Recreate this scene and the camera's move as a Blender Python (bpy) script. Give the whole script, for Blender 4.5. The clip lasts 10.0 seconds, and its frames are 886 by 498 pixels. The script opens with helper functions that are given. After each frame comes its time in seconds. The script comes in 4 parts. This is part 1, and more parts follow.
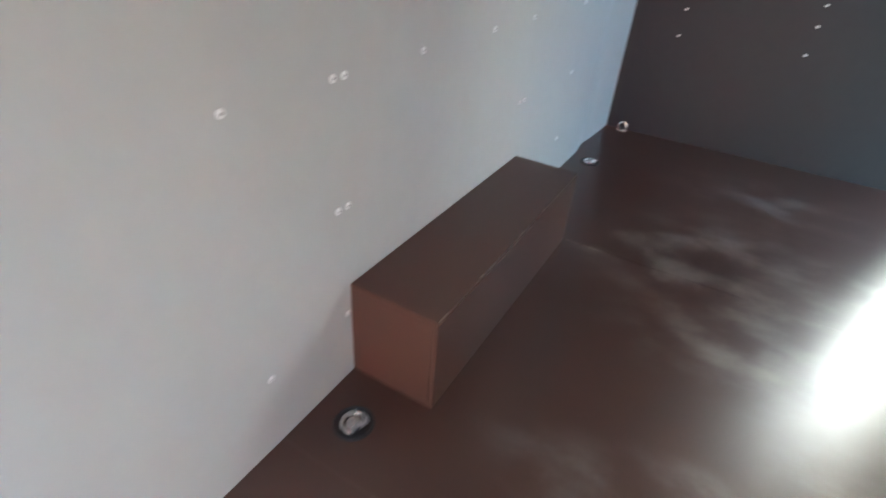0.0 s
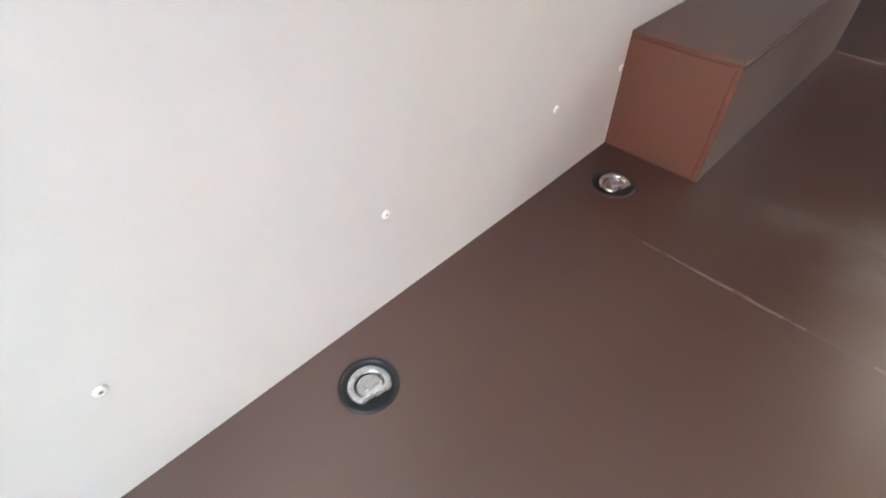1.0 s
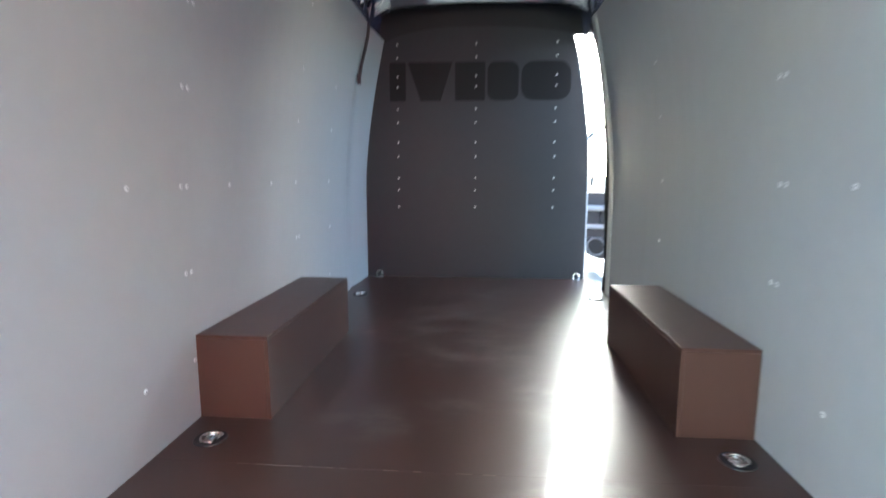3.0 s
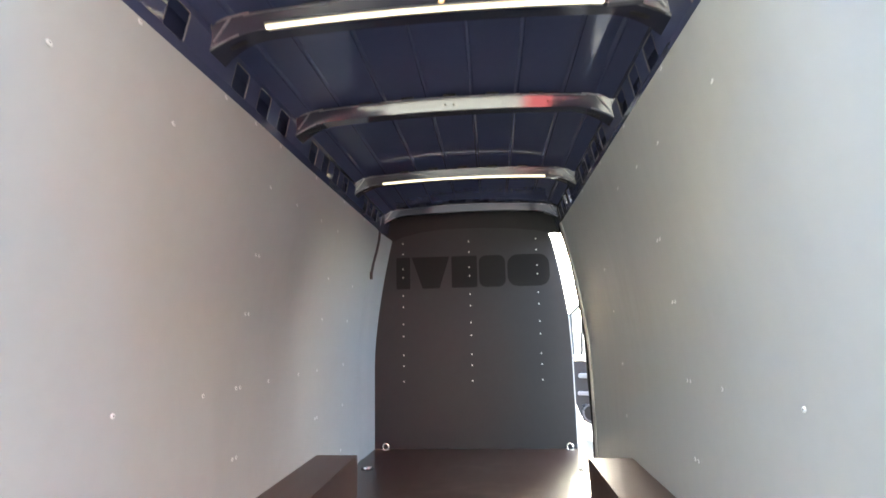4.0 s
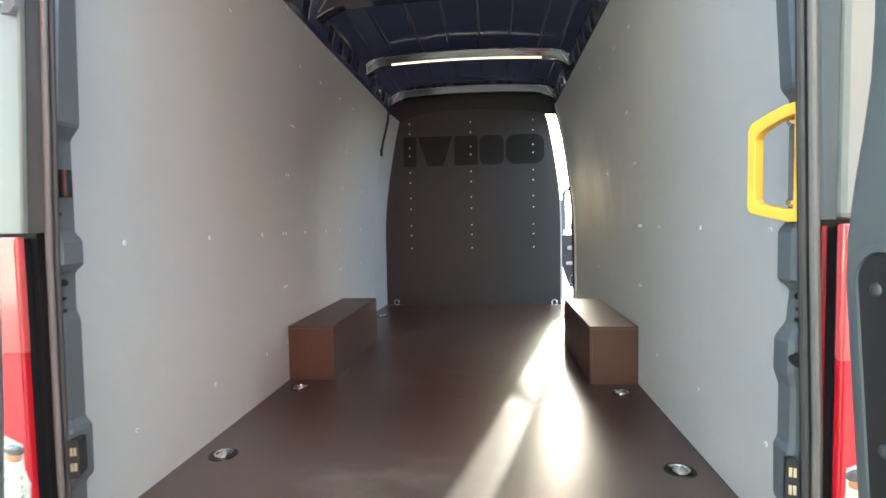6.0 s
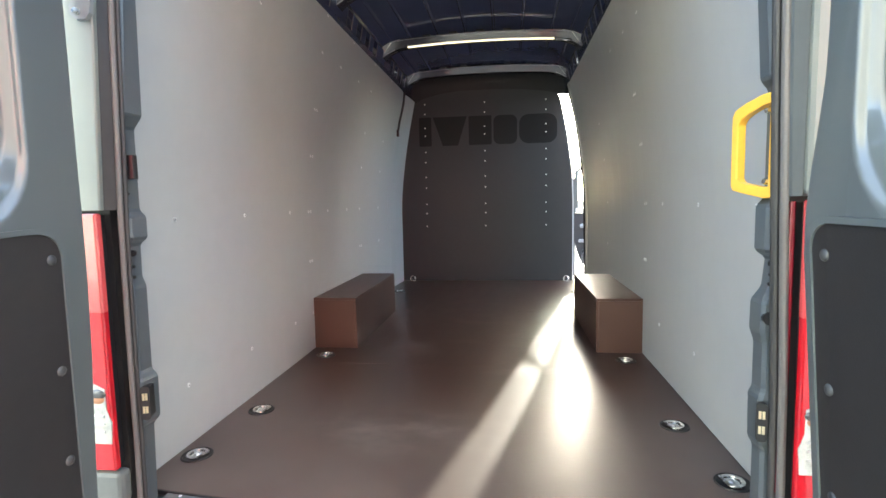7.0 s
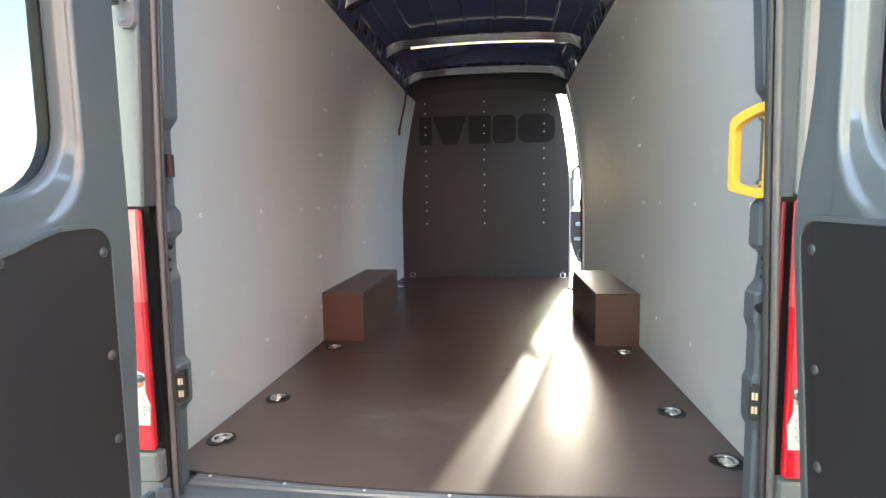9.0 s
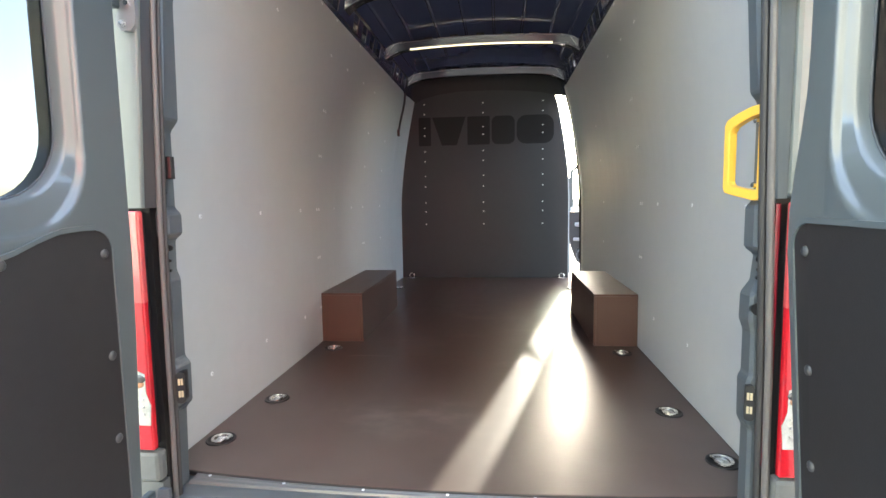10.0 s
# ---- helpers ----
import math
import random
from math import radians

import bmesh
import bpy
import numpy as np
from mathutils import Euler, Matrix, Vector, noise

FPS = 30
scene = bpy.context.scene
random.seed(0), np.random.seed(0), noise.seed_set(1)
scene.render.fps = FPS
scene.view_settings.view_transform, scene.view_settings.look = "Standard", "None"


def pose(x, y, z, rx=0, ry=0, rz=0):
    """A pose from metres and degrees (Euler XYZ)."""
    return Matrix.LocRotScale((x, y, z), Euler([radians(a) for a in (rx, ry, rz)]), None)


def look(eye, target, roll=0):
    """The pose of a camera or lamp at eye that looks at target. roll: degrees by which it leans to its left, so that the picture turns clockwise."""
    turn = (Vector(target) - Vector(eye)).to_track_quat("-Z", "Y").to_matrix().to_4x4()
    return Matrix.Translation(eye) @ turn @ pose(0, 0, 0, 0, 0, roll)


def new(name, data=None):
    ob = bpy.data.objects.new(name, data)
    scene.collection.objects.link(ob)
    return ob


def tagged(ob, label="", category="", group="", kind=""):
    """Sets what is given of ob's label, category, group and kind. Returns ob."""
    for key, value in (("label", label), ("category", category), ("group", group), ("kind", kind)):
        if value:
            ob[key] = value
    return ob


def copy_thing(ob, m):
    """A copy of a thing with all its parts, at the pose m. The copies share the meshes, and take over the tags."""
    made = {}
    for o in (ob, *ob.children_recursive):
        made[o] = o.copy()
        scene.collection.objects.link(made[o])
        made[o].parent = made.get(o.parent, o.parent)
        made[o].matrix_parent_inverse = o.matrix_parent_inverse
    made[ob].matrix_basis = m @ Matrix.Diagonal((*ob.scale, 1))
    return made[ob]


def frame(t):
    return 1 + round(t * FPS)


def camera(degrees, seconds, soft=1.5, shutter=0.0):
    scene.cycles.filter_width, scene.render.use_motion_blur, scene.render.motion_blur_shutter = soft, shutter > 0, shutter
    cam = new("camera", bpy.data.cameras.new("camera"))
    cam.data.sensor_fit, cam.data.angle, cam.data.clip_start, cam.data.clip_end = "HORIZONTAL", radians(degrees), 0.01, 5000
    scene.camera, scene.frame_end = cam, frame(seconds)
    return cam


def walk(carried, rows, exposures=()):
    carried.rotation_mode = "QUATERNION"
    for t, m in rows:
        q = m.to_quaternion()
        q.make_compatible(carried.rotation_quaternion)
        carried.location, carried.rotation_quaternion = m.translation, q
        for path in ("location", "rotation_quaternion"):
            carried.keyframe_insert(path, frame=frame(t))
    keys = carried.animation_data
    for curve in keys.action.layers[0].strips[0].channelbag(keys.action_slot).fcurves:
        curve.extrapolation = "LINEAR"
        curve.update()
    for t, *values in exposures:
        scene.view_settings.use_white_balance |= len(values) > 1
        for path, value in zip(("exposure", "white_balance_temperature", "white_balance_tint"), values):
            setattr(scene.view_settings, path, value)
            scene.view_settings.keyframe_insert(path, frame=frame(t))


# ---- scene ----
cam = camera(82.2, 10.0, shutter=0.4)
PATH = [
    (0, (-0.245, 0.744, 1.014), (-1.036, 2.212, -0.091), 4.4),
    (0.3, (-0.233, 0.636, 0.989), (-1.171, 1.924, -0.219), 3.5),
    (0.5, (-0.261, 0.554, 0.916), (-1.257, 1.737, -0.352), 3.0),
    (0.8, (-0.348, 0.451, 0.773), (-1.355, 1.512, -0.591), 1.8),
    (1, (-0.381, 0.413, 0.718), (-1.39, 1.401, -0.699), -0.8),
    (1.2, (-0.385, 0.381, 0.71), (-1.329, 1.397, -0.731), -0.4),
    (1.5, (-0.332, 0.422, 0.753), (-1.199, 1.563, -0.642), -0.3),
    (1.8, (-0.256, 0.431, 0.802), (-1.022, 1.79, -0.45), 0.7),
    (2, (-0.19, 0.401, 0.848), (-0.852, 1.919, -0.274), 2.0),
    (2.2, (-0.125, 0.353, 0.903), (-0.672, 2.009, -0.077), 2.4),
    (2.5, (-0.058, 0.309, 0.905), (-0.436, 2.137, 0.187), 1.2),
    (2.8, (0.038, 0.127, 0.837), (-0.218, 2.059, 0.389), 0.0),
    (3, (0.057, -0.046, 0.789), (-0.107, 1.926, 0.502), -0.0),
    (3.2, (0.069, -0.182, 0.835), (-0.058, 1.81, 0.703), -0.3),
    (4.3, (0.175, -0.652, 0.963), (-0.019, 1.304, 1.333), -1.5),
    (4.5, (0.155, -0.696, 0.962), (-0.027, 1.27, 1.283), -1.3),
    (4.8, (0.131, -0.756, 0.893), (-0.023, 1.229, 1.084), -1.4),
    (5, (0.122, -0.792, 0.849), (-0.009, 1.201, 0.946), -1.6),
    (5.3, (0.129, -0.858, 0.818), (0.011, 1.139, 0.817), -1.7),
    (5.5, (0.145, -0.908, 0.814), (0.014, 1.087, 0.768), -1.6),
    (5.7, (0.181, -0.962, 0.801), (0.02, 1.03, 0.729), -1.3),
    (7, (0.2, -1.186, 0.794), (-0.057, 0.789, 0.608), -1.2),
    (7.5, (0.165, -1.249, 0.801), (-0.087, 0.726, 0.605), -1.3),
    (8, (0.141, -1.265, 0.791), (-0.093, 0.711, 0.59), -1.0),
    (8.5, (0.143, -1.279, 0.795), (-0.089, 0.698, 0.597), -0.9),
    (9, (0.145, -1.288, 0.796), (-0.084, 0.689, 0.601), -0.9),
    (9.5, (0.147, -1.296, 0.799), (-0.076, 0.682, 0.606), -0.8),
    (10, (0.15, -1.298, 0.8), (-0.077, 0.679, 0.606), -0.9),
]
walk(cam, [(t, look(eye, target, roll)) for t, eye, target, roll in PATH],
     exposures=[(0.0, 5.20, 6600, -5), (0.5, 5.58, 7150, 0), (1.0, 5.69, 7400, 0), (1.7, 5.48, 7000, -3), (2.2, 5.17, 6100, -11), (2.5, 5.02, 5900, -16), (2.8, 5.04, 6050, -6), (3.2, 5.10, 6350, 2), (4.5, 5.22, 7650, 5), (5.5, 4.86, 7400, 0), (7.0, 4.75, 7350, 2), (8.5, 4.72, 7450, 3), (10.0, 4.72, 7450, 3)])

# ---- world, sun, exposure ----
SUN_AZ, SUN_EL = radians(12.35), radians(17.0)      # azimuth from +y towards +x
world = bpy.data.worlds.new("sky")
world.use_nodes = True
scene.world = world
wn = world.node_tree.nodes
sky = wn.new("ShaderNodeTexSky")
sky.sky_type, sky.sun_disc = "NISHITA", False
sky.sun_elevation, sky.sun_rotation = SUN_EL, SUN_AZ
sky.air_density, sky.dust_density, sky.ozone_density = 0.65, 1.9, 2.5
veil = wn.new("ShaderNodeMix")      # thin haze over the whole sky
veil.data_type, veil.blend_type = "RGBA", "ADD"
veil.inputs[0].default_value = 1.0
veil.inputs[7].default_value = (0.32, 0.31, 0.29, 1)
world.node_tree.links.new(sky.outputs[0], veil.inputs[6])
world.node_tree.links.new(veil.outputs[2], wn["Background"].inputs[0])
wn["Background"].inputs[1].default_value = 0.15
sun = new("sun", bpy.data.lights.new("sun", "SUN"))
sun.data.energy, sun.data.angle, sun.data.color = 0.39, radians(0.7), (1.0, 0.995, 0.98)
sun_way = Vector((math.sin(SUN_AZ) * math.cos(SUN_EL), math.cos(SUN_AZ) * math.cos(SUN_EL), math.sin(SUN_EL)))
sun.matrix_world = look(sun_way * 20, (0, 0, 0))


# ---- materials ----
def material(name, colour, rough=0.5, metal=0.0, coat=0.0, spec=0.5, var=0.0, scale=8.0, rvar=0.0,
             bump=0.0, bscale=200.0, stretch=(1, 1, 1), emit=0.0, emit_colour=None, second=None):
    """A plain surface with colour and roughness variation at two scales and a fine relief."""
    m = bpy.data.materials.new(name)
    m.use_nodes = True
    nt = m.node_tree
    b = nt.nodes["Principled BSDF"]
    L = nt.links.new
    b.inputs["Base Color"].default_value = (*colour, 1)
    b.inputs["Roughness"].default_value = rough
    b.inputs["Metallic"].default_value = metal
    b.inputs["Coat Weight"].default_value = coat
    b.inputs["Coat Roughness"].default_value = 0.08
    b.inputs["Specular IOR Level"].default_value = spec
    if emit:
        b.inputs["Emission Color"].default_value = (*(emit_colour or colour), 1)
        b.inputs["Emission Strength"].default_value = emit
    co = nt.nodes.new("ShaderNodeTexCoord")
    mp = nt.nodes.new("ShaderNodeMapping")
    mp.inputs["Scale"].default_value = stretch
    L(co.outputs["Object"], mp.inputs["Vector"])
    if var or rvar:
        n1 = nt.nodes.new("ShaderNodeTexNoise")
        n1.inputs["Scale"].default_value, n1.inputs["Detail"].default_value = scale, 6
        n2 = nt.nodes.new("ShaderNodeTexNoise")
        n2.inputs["Scale"].default_value, n2.inputs["Detail"].default_value = scale * 12, 4
        L(mp.outputs[0], n1.inputs["Vector"])
        L(mp.outputs[0], n2.inputs["Vector"])
        mix = nt.nodes.new("ShaderNodeMath")
        mix.operation = "MULTIPLY_ADD"
        mix.inputs[1].default_value = 0.4
        L(n2.outputs[0], mix.inputs[0])
        half = nt.nodes.new("ShaderNodeMath")
        half.operation = "MULTIPLY"
        half.inputs[1].default_value = 0.6
        L(n1.outputs[0], half.inputs[0])
        L(half.outputs[0], mix.inputs[2])
        if var:
            r = nt.nodes.new("ShaderNodeMapRange")
            r.inputs[1].default_value, r.inputs[2].default_value = 0.3, 0.7
            L(mix.outputs[0], r.inputs[0])
            c = nt.nodes.new("ShaderNodeMix")
            c.data_type = "RGBA"
            c.inputs[6].default_value = (*[v * (1 - var) for v in colour], 1)
            c.inputs[7].default_value = (*(second or [min(1, v * (1 + var)) for v in colour]), 1)
            L(r.outputs[0], c.inputs[0])
            L(c.outputs[2], b.inputs["Base Color"])
        if rvar:
            r = nt.nodes.new("ShaderNodeMapRange")
            r.inputs[1].default_value, r.inputs[2].default_value = 0.3, 0.7
            r.inputs[3].default_value, r.inputs[4].default_value = rough - rvar, rough + rvar
            L(mix.outputs[0], r.inputs[0])
            L(r.outputs[0], b.inputs["Roughness"])
    if bump:
        n = nt.nodes.new("ShaderNodeTexNoise")
        n.inputs["Scale"].default_value, n.inputs["Detail"].default_value = bscale, 3
        L(mp.outputs[0], n.inputs["Vector"])
        u = nt.nodes.new("ShaderNodeBump")
        u.inputs["Strength"].default_value, u.inputs["Distance"].default_value = bump, 0.002
        L(n.outputs[0], u.inputs["Height"])
        L(u.outputs[0], b.inputs["Normal"])
    return m


M_WALL = material("grey_laminate", (0.48, 0.483, 0.475), 0.38, spec=0.2, var=0.04, scale=1.3, rvar=0.05, bump=0.12, bscale=350)


def wavy(m, strength, scale, stretch):
    """A slow waviness of a thin board, on top of its fine relief."""
    nt = m.node_tree
    b, L = nt.nodes["Principled BSDF"], nt.links.new
    fine = b.inputs["Normal"].links[0].from_socket
    co, mp = nt.nodes.new("ShaderNodeTexCoord"), nt.nodes.new("ShaderNodeMapping")
    n, u = nt.nodes.new("ShaderNodeTexNoise"), nt.nodes.new("ShaderNodeBump")
    mp.inputs["Scale"].default_value = stretch
    n.inputs["Scale"].default_value, n.inputs["Detail"].default_value = scale, 2
    u.inputs["Strength"].default_value, u.inputs["Distance"].default_value = strength, 0.01
    L(co.outputs["Object"], mp.inputs["Vector"])
    L(mp.outputs[0], n.inputs["Vector"])
    L(n.outputs[0], u.inputs["Height"])
    L(fine, u.inputs["Normal"])
    L(u.outputs[0], b.inputs["Normal"])


wavy(M_WALL, 0.75, 5.0, (1, 1, 0.12))
M_FLOOR = material("brown_film_plywood", (0.057, 0.0258, 0.0178), 0.306, spec=0.6, coat=0.10, bump=0.05, bscale=420)


# worn, dusty places on the floor: centre x, y and half widths
SMUDGES = ((-0.28, 1.48, 0.28, 0.16), (-0.05, 1.60, 0.20, 0.10), (0.22, 2.72, 0.35, 0.25), (-0.52, 2.43, 0.12, 0.06), (0.05, 3.3, 0.6, 0.35), (0.3, 1.15, 0.3, 0.12), (-0.2, 0.5, 0.5, 0.25), (0.0, 2.15, 0.5, 0.35), (0.32, 1.75, 0.3, 0.3), (-0.1, 2.75, 0.5, 0.3), (-0.05, 2.5, 0.62, 0.75))


def dusty_and_lit(m, dust_and_light, amount, rear_light_amount):
    """Soft clouds, dusted smudges, fine lengthwise scratches and painted skylight on a coated board."""
    nt = m.node_tree
    b, L = nt.nodes["Principled BSDF"], nt.links.new
    co = nt.nodes.new("ShaderNodeTexCoord")

    def noise_node(scale, detail, stretch=(1, 1, 1)):
        mp = nt.nodes.new("ShaderNodeMapping")
        mp.inputs["Scale"].default_value = stretch
        n = nt.nodes.new("ShaderNodeTexNoise")
        n.inputs["Scale"].default_value, n.inputs["Detail"].default_value = scale, detail
        L(co.outputs["Object"], mp.inputs["Vector"])
        L(mp.outputs[0], n.inputs["Vector"])
        return n

    def ranged(src, a, c, lo, hi):
        r = nt.nodes.new("ShaderNodeMapRange")
        r.interpolation_type = "SMOOTHSTEP"
        for k, v in zip((1, 2, 3, 4), (a, c, lo, hi)):
            r.inputs[k].default_value = v
        L(src, r.inputs[0])
        return r.outputs[0]
    base = b.inputs["Base Color"].default_value[:3]
    clouds = ranged(noise_node(1.1, 2).outputs[0], 0.3, 0.7, 0.0, 1.0)
    c = nt.nodes.new("ShaderNodeMix")
    c.data_type = "RGBA"
    c.inputs[6].default_value = (*[v * 0.90 for v in base], 1)
    c.inputs[7].default_value = (*[v * 1.10 for v in base], 1)
    L(clouds, c.inputs[0])
    streak = ranged(noise_node(5.0, 9, (1, 1.5, 1)).outputs[0], 0.37, 0.80, 0.0, amount)
    total = None
    for cx, cy, rx, ry in SMUDGES:
        mp = nt.nodes.new("ShaderNodeMapping")
        mp.vector_type = "POINT"
        mp.inputs["Location"].default_value = (-cx / rx, -cy / ry, 0)
        mp.inputs["Scale"].default_value = (1 / rx, 1 / ry, 1)
        L(co.outputs["Object"], mp.inputs["Vector"])
        ln = nt.nodes.new("ShaderNodeVectorMath")
        ln.operation = "LENGTH"
        L(mp.outputs[0], ln.inputs[0])
        blob = ranged(ln.outputs["Value"], 0.1, 1.0, 1.0, 0.0)
        if total is None:
            total = blob
        else:
            mx = nt.nodes.new("ShaderNodeMath")
            mx.operation = "MAXIMUM"
            L(total, mx.inputs[0])
            L(blob, mx.inputs[1])
            total = mx.outputs[0]
    mul = nt.nodes.new("ShaderNodeMath")
    mul.operation = "MULTIPLY"
    L(streak, mul.inputs[0])
    L(total, mul.inputs[1])
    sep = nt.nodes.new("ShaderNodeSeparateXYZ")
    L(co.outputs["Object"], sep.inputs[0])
    marks_and_light = nt.nodes.new("ShaderNodeMath")      # skylight painted into the colour, paler towards the rear doors
    marks_and_light.operation = "MULTIPLY_ADD"
    rear_light = nt.nodes.new("ShaderNodeMath")
    rear_light.operation = "MULTIPLY"
    L(ranged(sep.outputs[1], 0.0, 1.25, rear_light_amount, 0.0), rear_light.inputs[0])
    L(ranged(noise_node(3.0, 6).outputs[0], 0.2, 0.8, 0.55, 1.2), rear_light.inputs[1])
    marks_and_light.inputs[1].default_value = 1.0
    L(mul.outputs[0], marks_and_light.inputs[0])
    L(rear_light.outputs[0], marks_and_light.inputs[2])
    smudge_and_light = marks_and_light.outputs[0]
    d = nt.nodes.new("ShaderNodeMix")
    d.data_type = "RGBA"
    d.inputs[7].default_value = (*dust_and_light, 1)
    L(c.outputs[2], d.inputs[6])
    L(smudge_and_light, d.inputs[0])
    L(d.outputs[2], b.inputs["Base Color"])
    scratch = ranged(noise_node(5, 1, (3, 0.5, 1)).outputs[0], 0.2, 0.9, -0.012, 0.012)
    add = nt.nodes.new("ShaderNodeMath")
    add.operation = "MULTIPLY_ADD"
    add.inputs[1].default_value = 0.12
    rough = nt.nodes.new("ShaderNodeMath")
    rough.inputs[1].default_value = b.inputs["Roughness"].default_value
    L(scratch, rough.inputs[0])
    L(smudge_and_light, add.inputs[0])
    L(rough.outputs[0], add.inputs[2])
    L(add.outputs[0], b.inputs["Roughness"])


M_FLOOR.node_tree.nodes["Principled BSDF"].inputs["Coat Roughness"].default_value = 0.46
# last value: strength of the painted skylight at the floor's rear
dusty_and_lit(M_FLOOR, (0.18, 0.142, 0.118), 0.95, 0.47)
M_ARCH = material("brown_film_board", (0.066, 0.030, 0.021), 0.40, spec=0.4, bump=0.06, bscale=420)
dusty_and_lit(M_ARCH, (0.19, 0.16, 0.14), 0.2, 0.0)
M_EDGE = material("worn_plywood_edge", (0.20, 0.155, 0.125), 0.7, var=0.4, scale=20)
M_BULK = material("dark_grey_board", (0.034, 0.0348, 0.0392), 0.5, spec=0.25, var=0.08, scale=2.0, rvar=0.05, bump=0.15, bscale=300)
M_LOGO = material("black_brown_film", (0.0140, 0.0135, 0.0148), 0.5, spec=0.12)
M_PAINT = material("slate_grey_body_paint", (0.092, 0.106, 0.106), 0.28, coat=0.6)
M_ROOF = material("slate_grey_inner_paint", (0.075, 0.088, 0.166), 0.08, spec=0.6, var=0.05, scale=3, rvar=0.02)
M_BOW = material("glossy_bow_paint", (0.040, 0.043, 0.062), 0.07, coat=0.45, spec=0.5, var=0.08, scale=5, rvar=0.03)
# highlights on the pressed edges put into the colour, paler than the bows
M_RIM = material("pressed_edge_highlight", (0.20, 0.20, 0.225), 0.10, coat=1.0, var=0.2, scale=40)
M_JAMB = material("slate_pillar_paint", (0.080, 0.092, 0.098), 0.40, coat=0.1, var=0.06, scale=6)
M_FLANGE = material("dull_slate_paint", (0.070, 0.080, 0.082), 0.42, spec=0.3, var=0.06, scale=6)
M_RUBBER = material("black_rubber", (0.035, 0.033, 0.032), 0.5, var=0.15, scale=15)
M_SEAL = material("grey_rubber_seal", (0.12, 0.110, 0.102), 0.42, var=0.12, scale=10)
M_CHROME = material("zinc_plated_steel", (0.82, 0.82, 0.80), 0.26, metal=1.0, var=0.1, scale=30, rvar=0.08)
M_SCREW = material("galvanised_screw", (0.85, 0.85, 0.84), 0.3, metal=0.25)
M_SLOT = material("dull_screw_slot", (0.22, 0.22, 0.22), 0.5, metal=0.4)
M_BLACK = material("black_plastic", (0.014, 0.014, 0.015), 0.45, spec=0.3, var=0.15, scale=10)
M_DULLBLACK = material("dull_black_rubber", (0.012, 0.0125, 0.013), 0.85, spec=0.08, var=0.15, scale=12)
M_LINING = material("black_lining_board", (0.024, 0.022, 0.022), 0.5, spec=0.3, var=0.12, scale=3, bump=0.12, bscale=300)
M_YELLOW = material("yellow_plastic", (0.87, 0.47, 0.07), 0.38, var=0.05, scale=12)
M_LED = material("lit_led_diffuser", (1.0, 0.93, 0.80), 0.5, emit=0.11, emit_colour=(1.0, 0.90, 0.66))
M_WARM = material("lit_courtesy_lens", (1.0, 0.70, 0.40), 0.4, emit=0.07, emit_colour=(1.0, 0.55, 0.26))
M_ALU = material("aluminium_trim", (0.55, 0.55, 0.54), 0.35, metal=1.0, var=0.1, scale=12, rvar=0.08)
M_RED = material("red_lamp_lens", (0.55, 0.012, 0.022), 0.12, coat=0.6, var=0.1, scale=9)
M_DEEPRED = material("deep_red_lens", (0.20, 0.010, 0.020), 0.2, coat=0.3, var=0.1, scale=9)
M_CLEAR = material("clear_lamp_lens", (0.50, 0.49, 0.43), 0.15, coat=0.6, var=0.35, scale=40)
M_AMBER = material("amber_bulb", (0.46, 0.22, 0.12), 0.3)
M_GOLD = material("brass_contact", (0.72, 0.62, 0.42), 0.3, metal=1.0)
M_CONCRETE = material("pale_concrete", (0.15, 0.146, 0.132), 0.85, var=0.12, scale=0.6, bump=0.3, bscale=60)
M_FACADE = material("white_cladding", (0.35, 0.368, 0.345), 0.55, var=0.05, scale=0.5)
M_REDWALL = material("red_cladding", (0.42, 0.03, 0.045), 0.5, var=0.06, scale=0.5)
M_GREYWALL = material("warm_bounce_grey", (0.215, 0.182, 0.165), 0.6, var=0.08, scale=0.5)
M_DULLRED = material("dull_red_plastic", (0.055, 0.014, 0.014), 0.5, var=0.2, scale=20)
M_STRAP = material("dark_webbing", (0.05, 0.035, 0.035), 0.8, var=0.3, scale=60)
M_TRIM = material("grey_door_trim", (0.085, 0.088, 0.092), 0.6, var=0.1, scale=6, bump=0.2, bscale=250)
M_DOORTRIM = material("dark_cab_door_trim", (0.030, 0.031, 0.034), 0.6, var=0.12, scale=6, bump=0.2, bscale=250)
M_LEDGE = material("light_grey_door_ledge", (0.26, 0.265, 0.27), 0.5, var=0.1, scale=6)
M_PALE = material("pale_edge_trim", (0.62, 0.62, 0.58), 0.5, var=0.1, scale=20)
M_SILL = material("satin_sill_trim", (0.17, 0.17, 0.16), 0.34, metal=0.2, var=0.12, scale=14, rvar=0.08)
M_CUP = material("black_floor_cup", (0.018, 0.017, 0.017), 0.42, spec=0.4, var=0.2, scale=30)


def glass(name, tint):
    m = bpy.data.materials.new(name)
    m.use_nodes = True
    g = m.node_tree.nodes["Principled BSDF"]
    g.inputs["Base Color"].default_value = (*tint, 1)
    g.inputs["Roughness"].default_value, g.inputs["Transmission Weight"].default_value, g.inputs["IOR"].default_value = 0.02, 1.0, 1.1
    return m


M_GLASS = glass("rear_window_glass", (0.098, 0.098, 0.092))
M_CABGLASS = glass("cab_window_glass", (0.46, 0.50, 0.51))


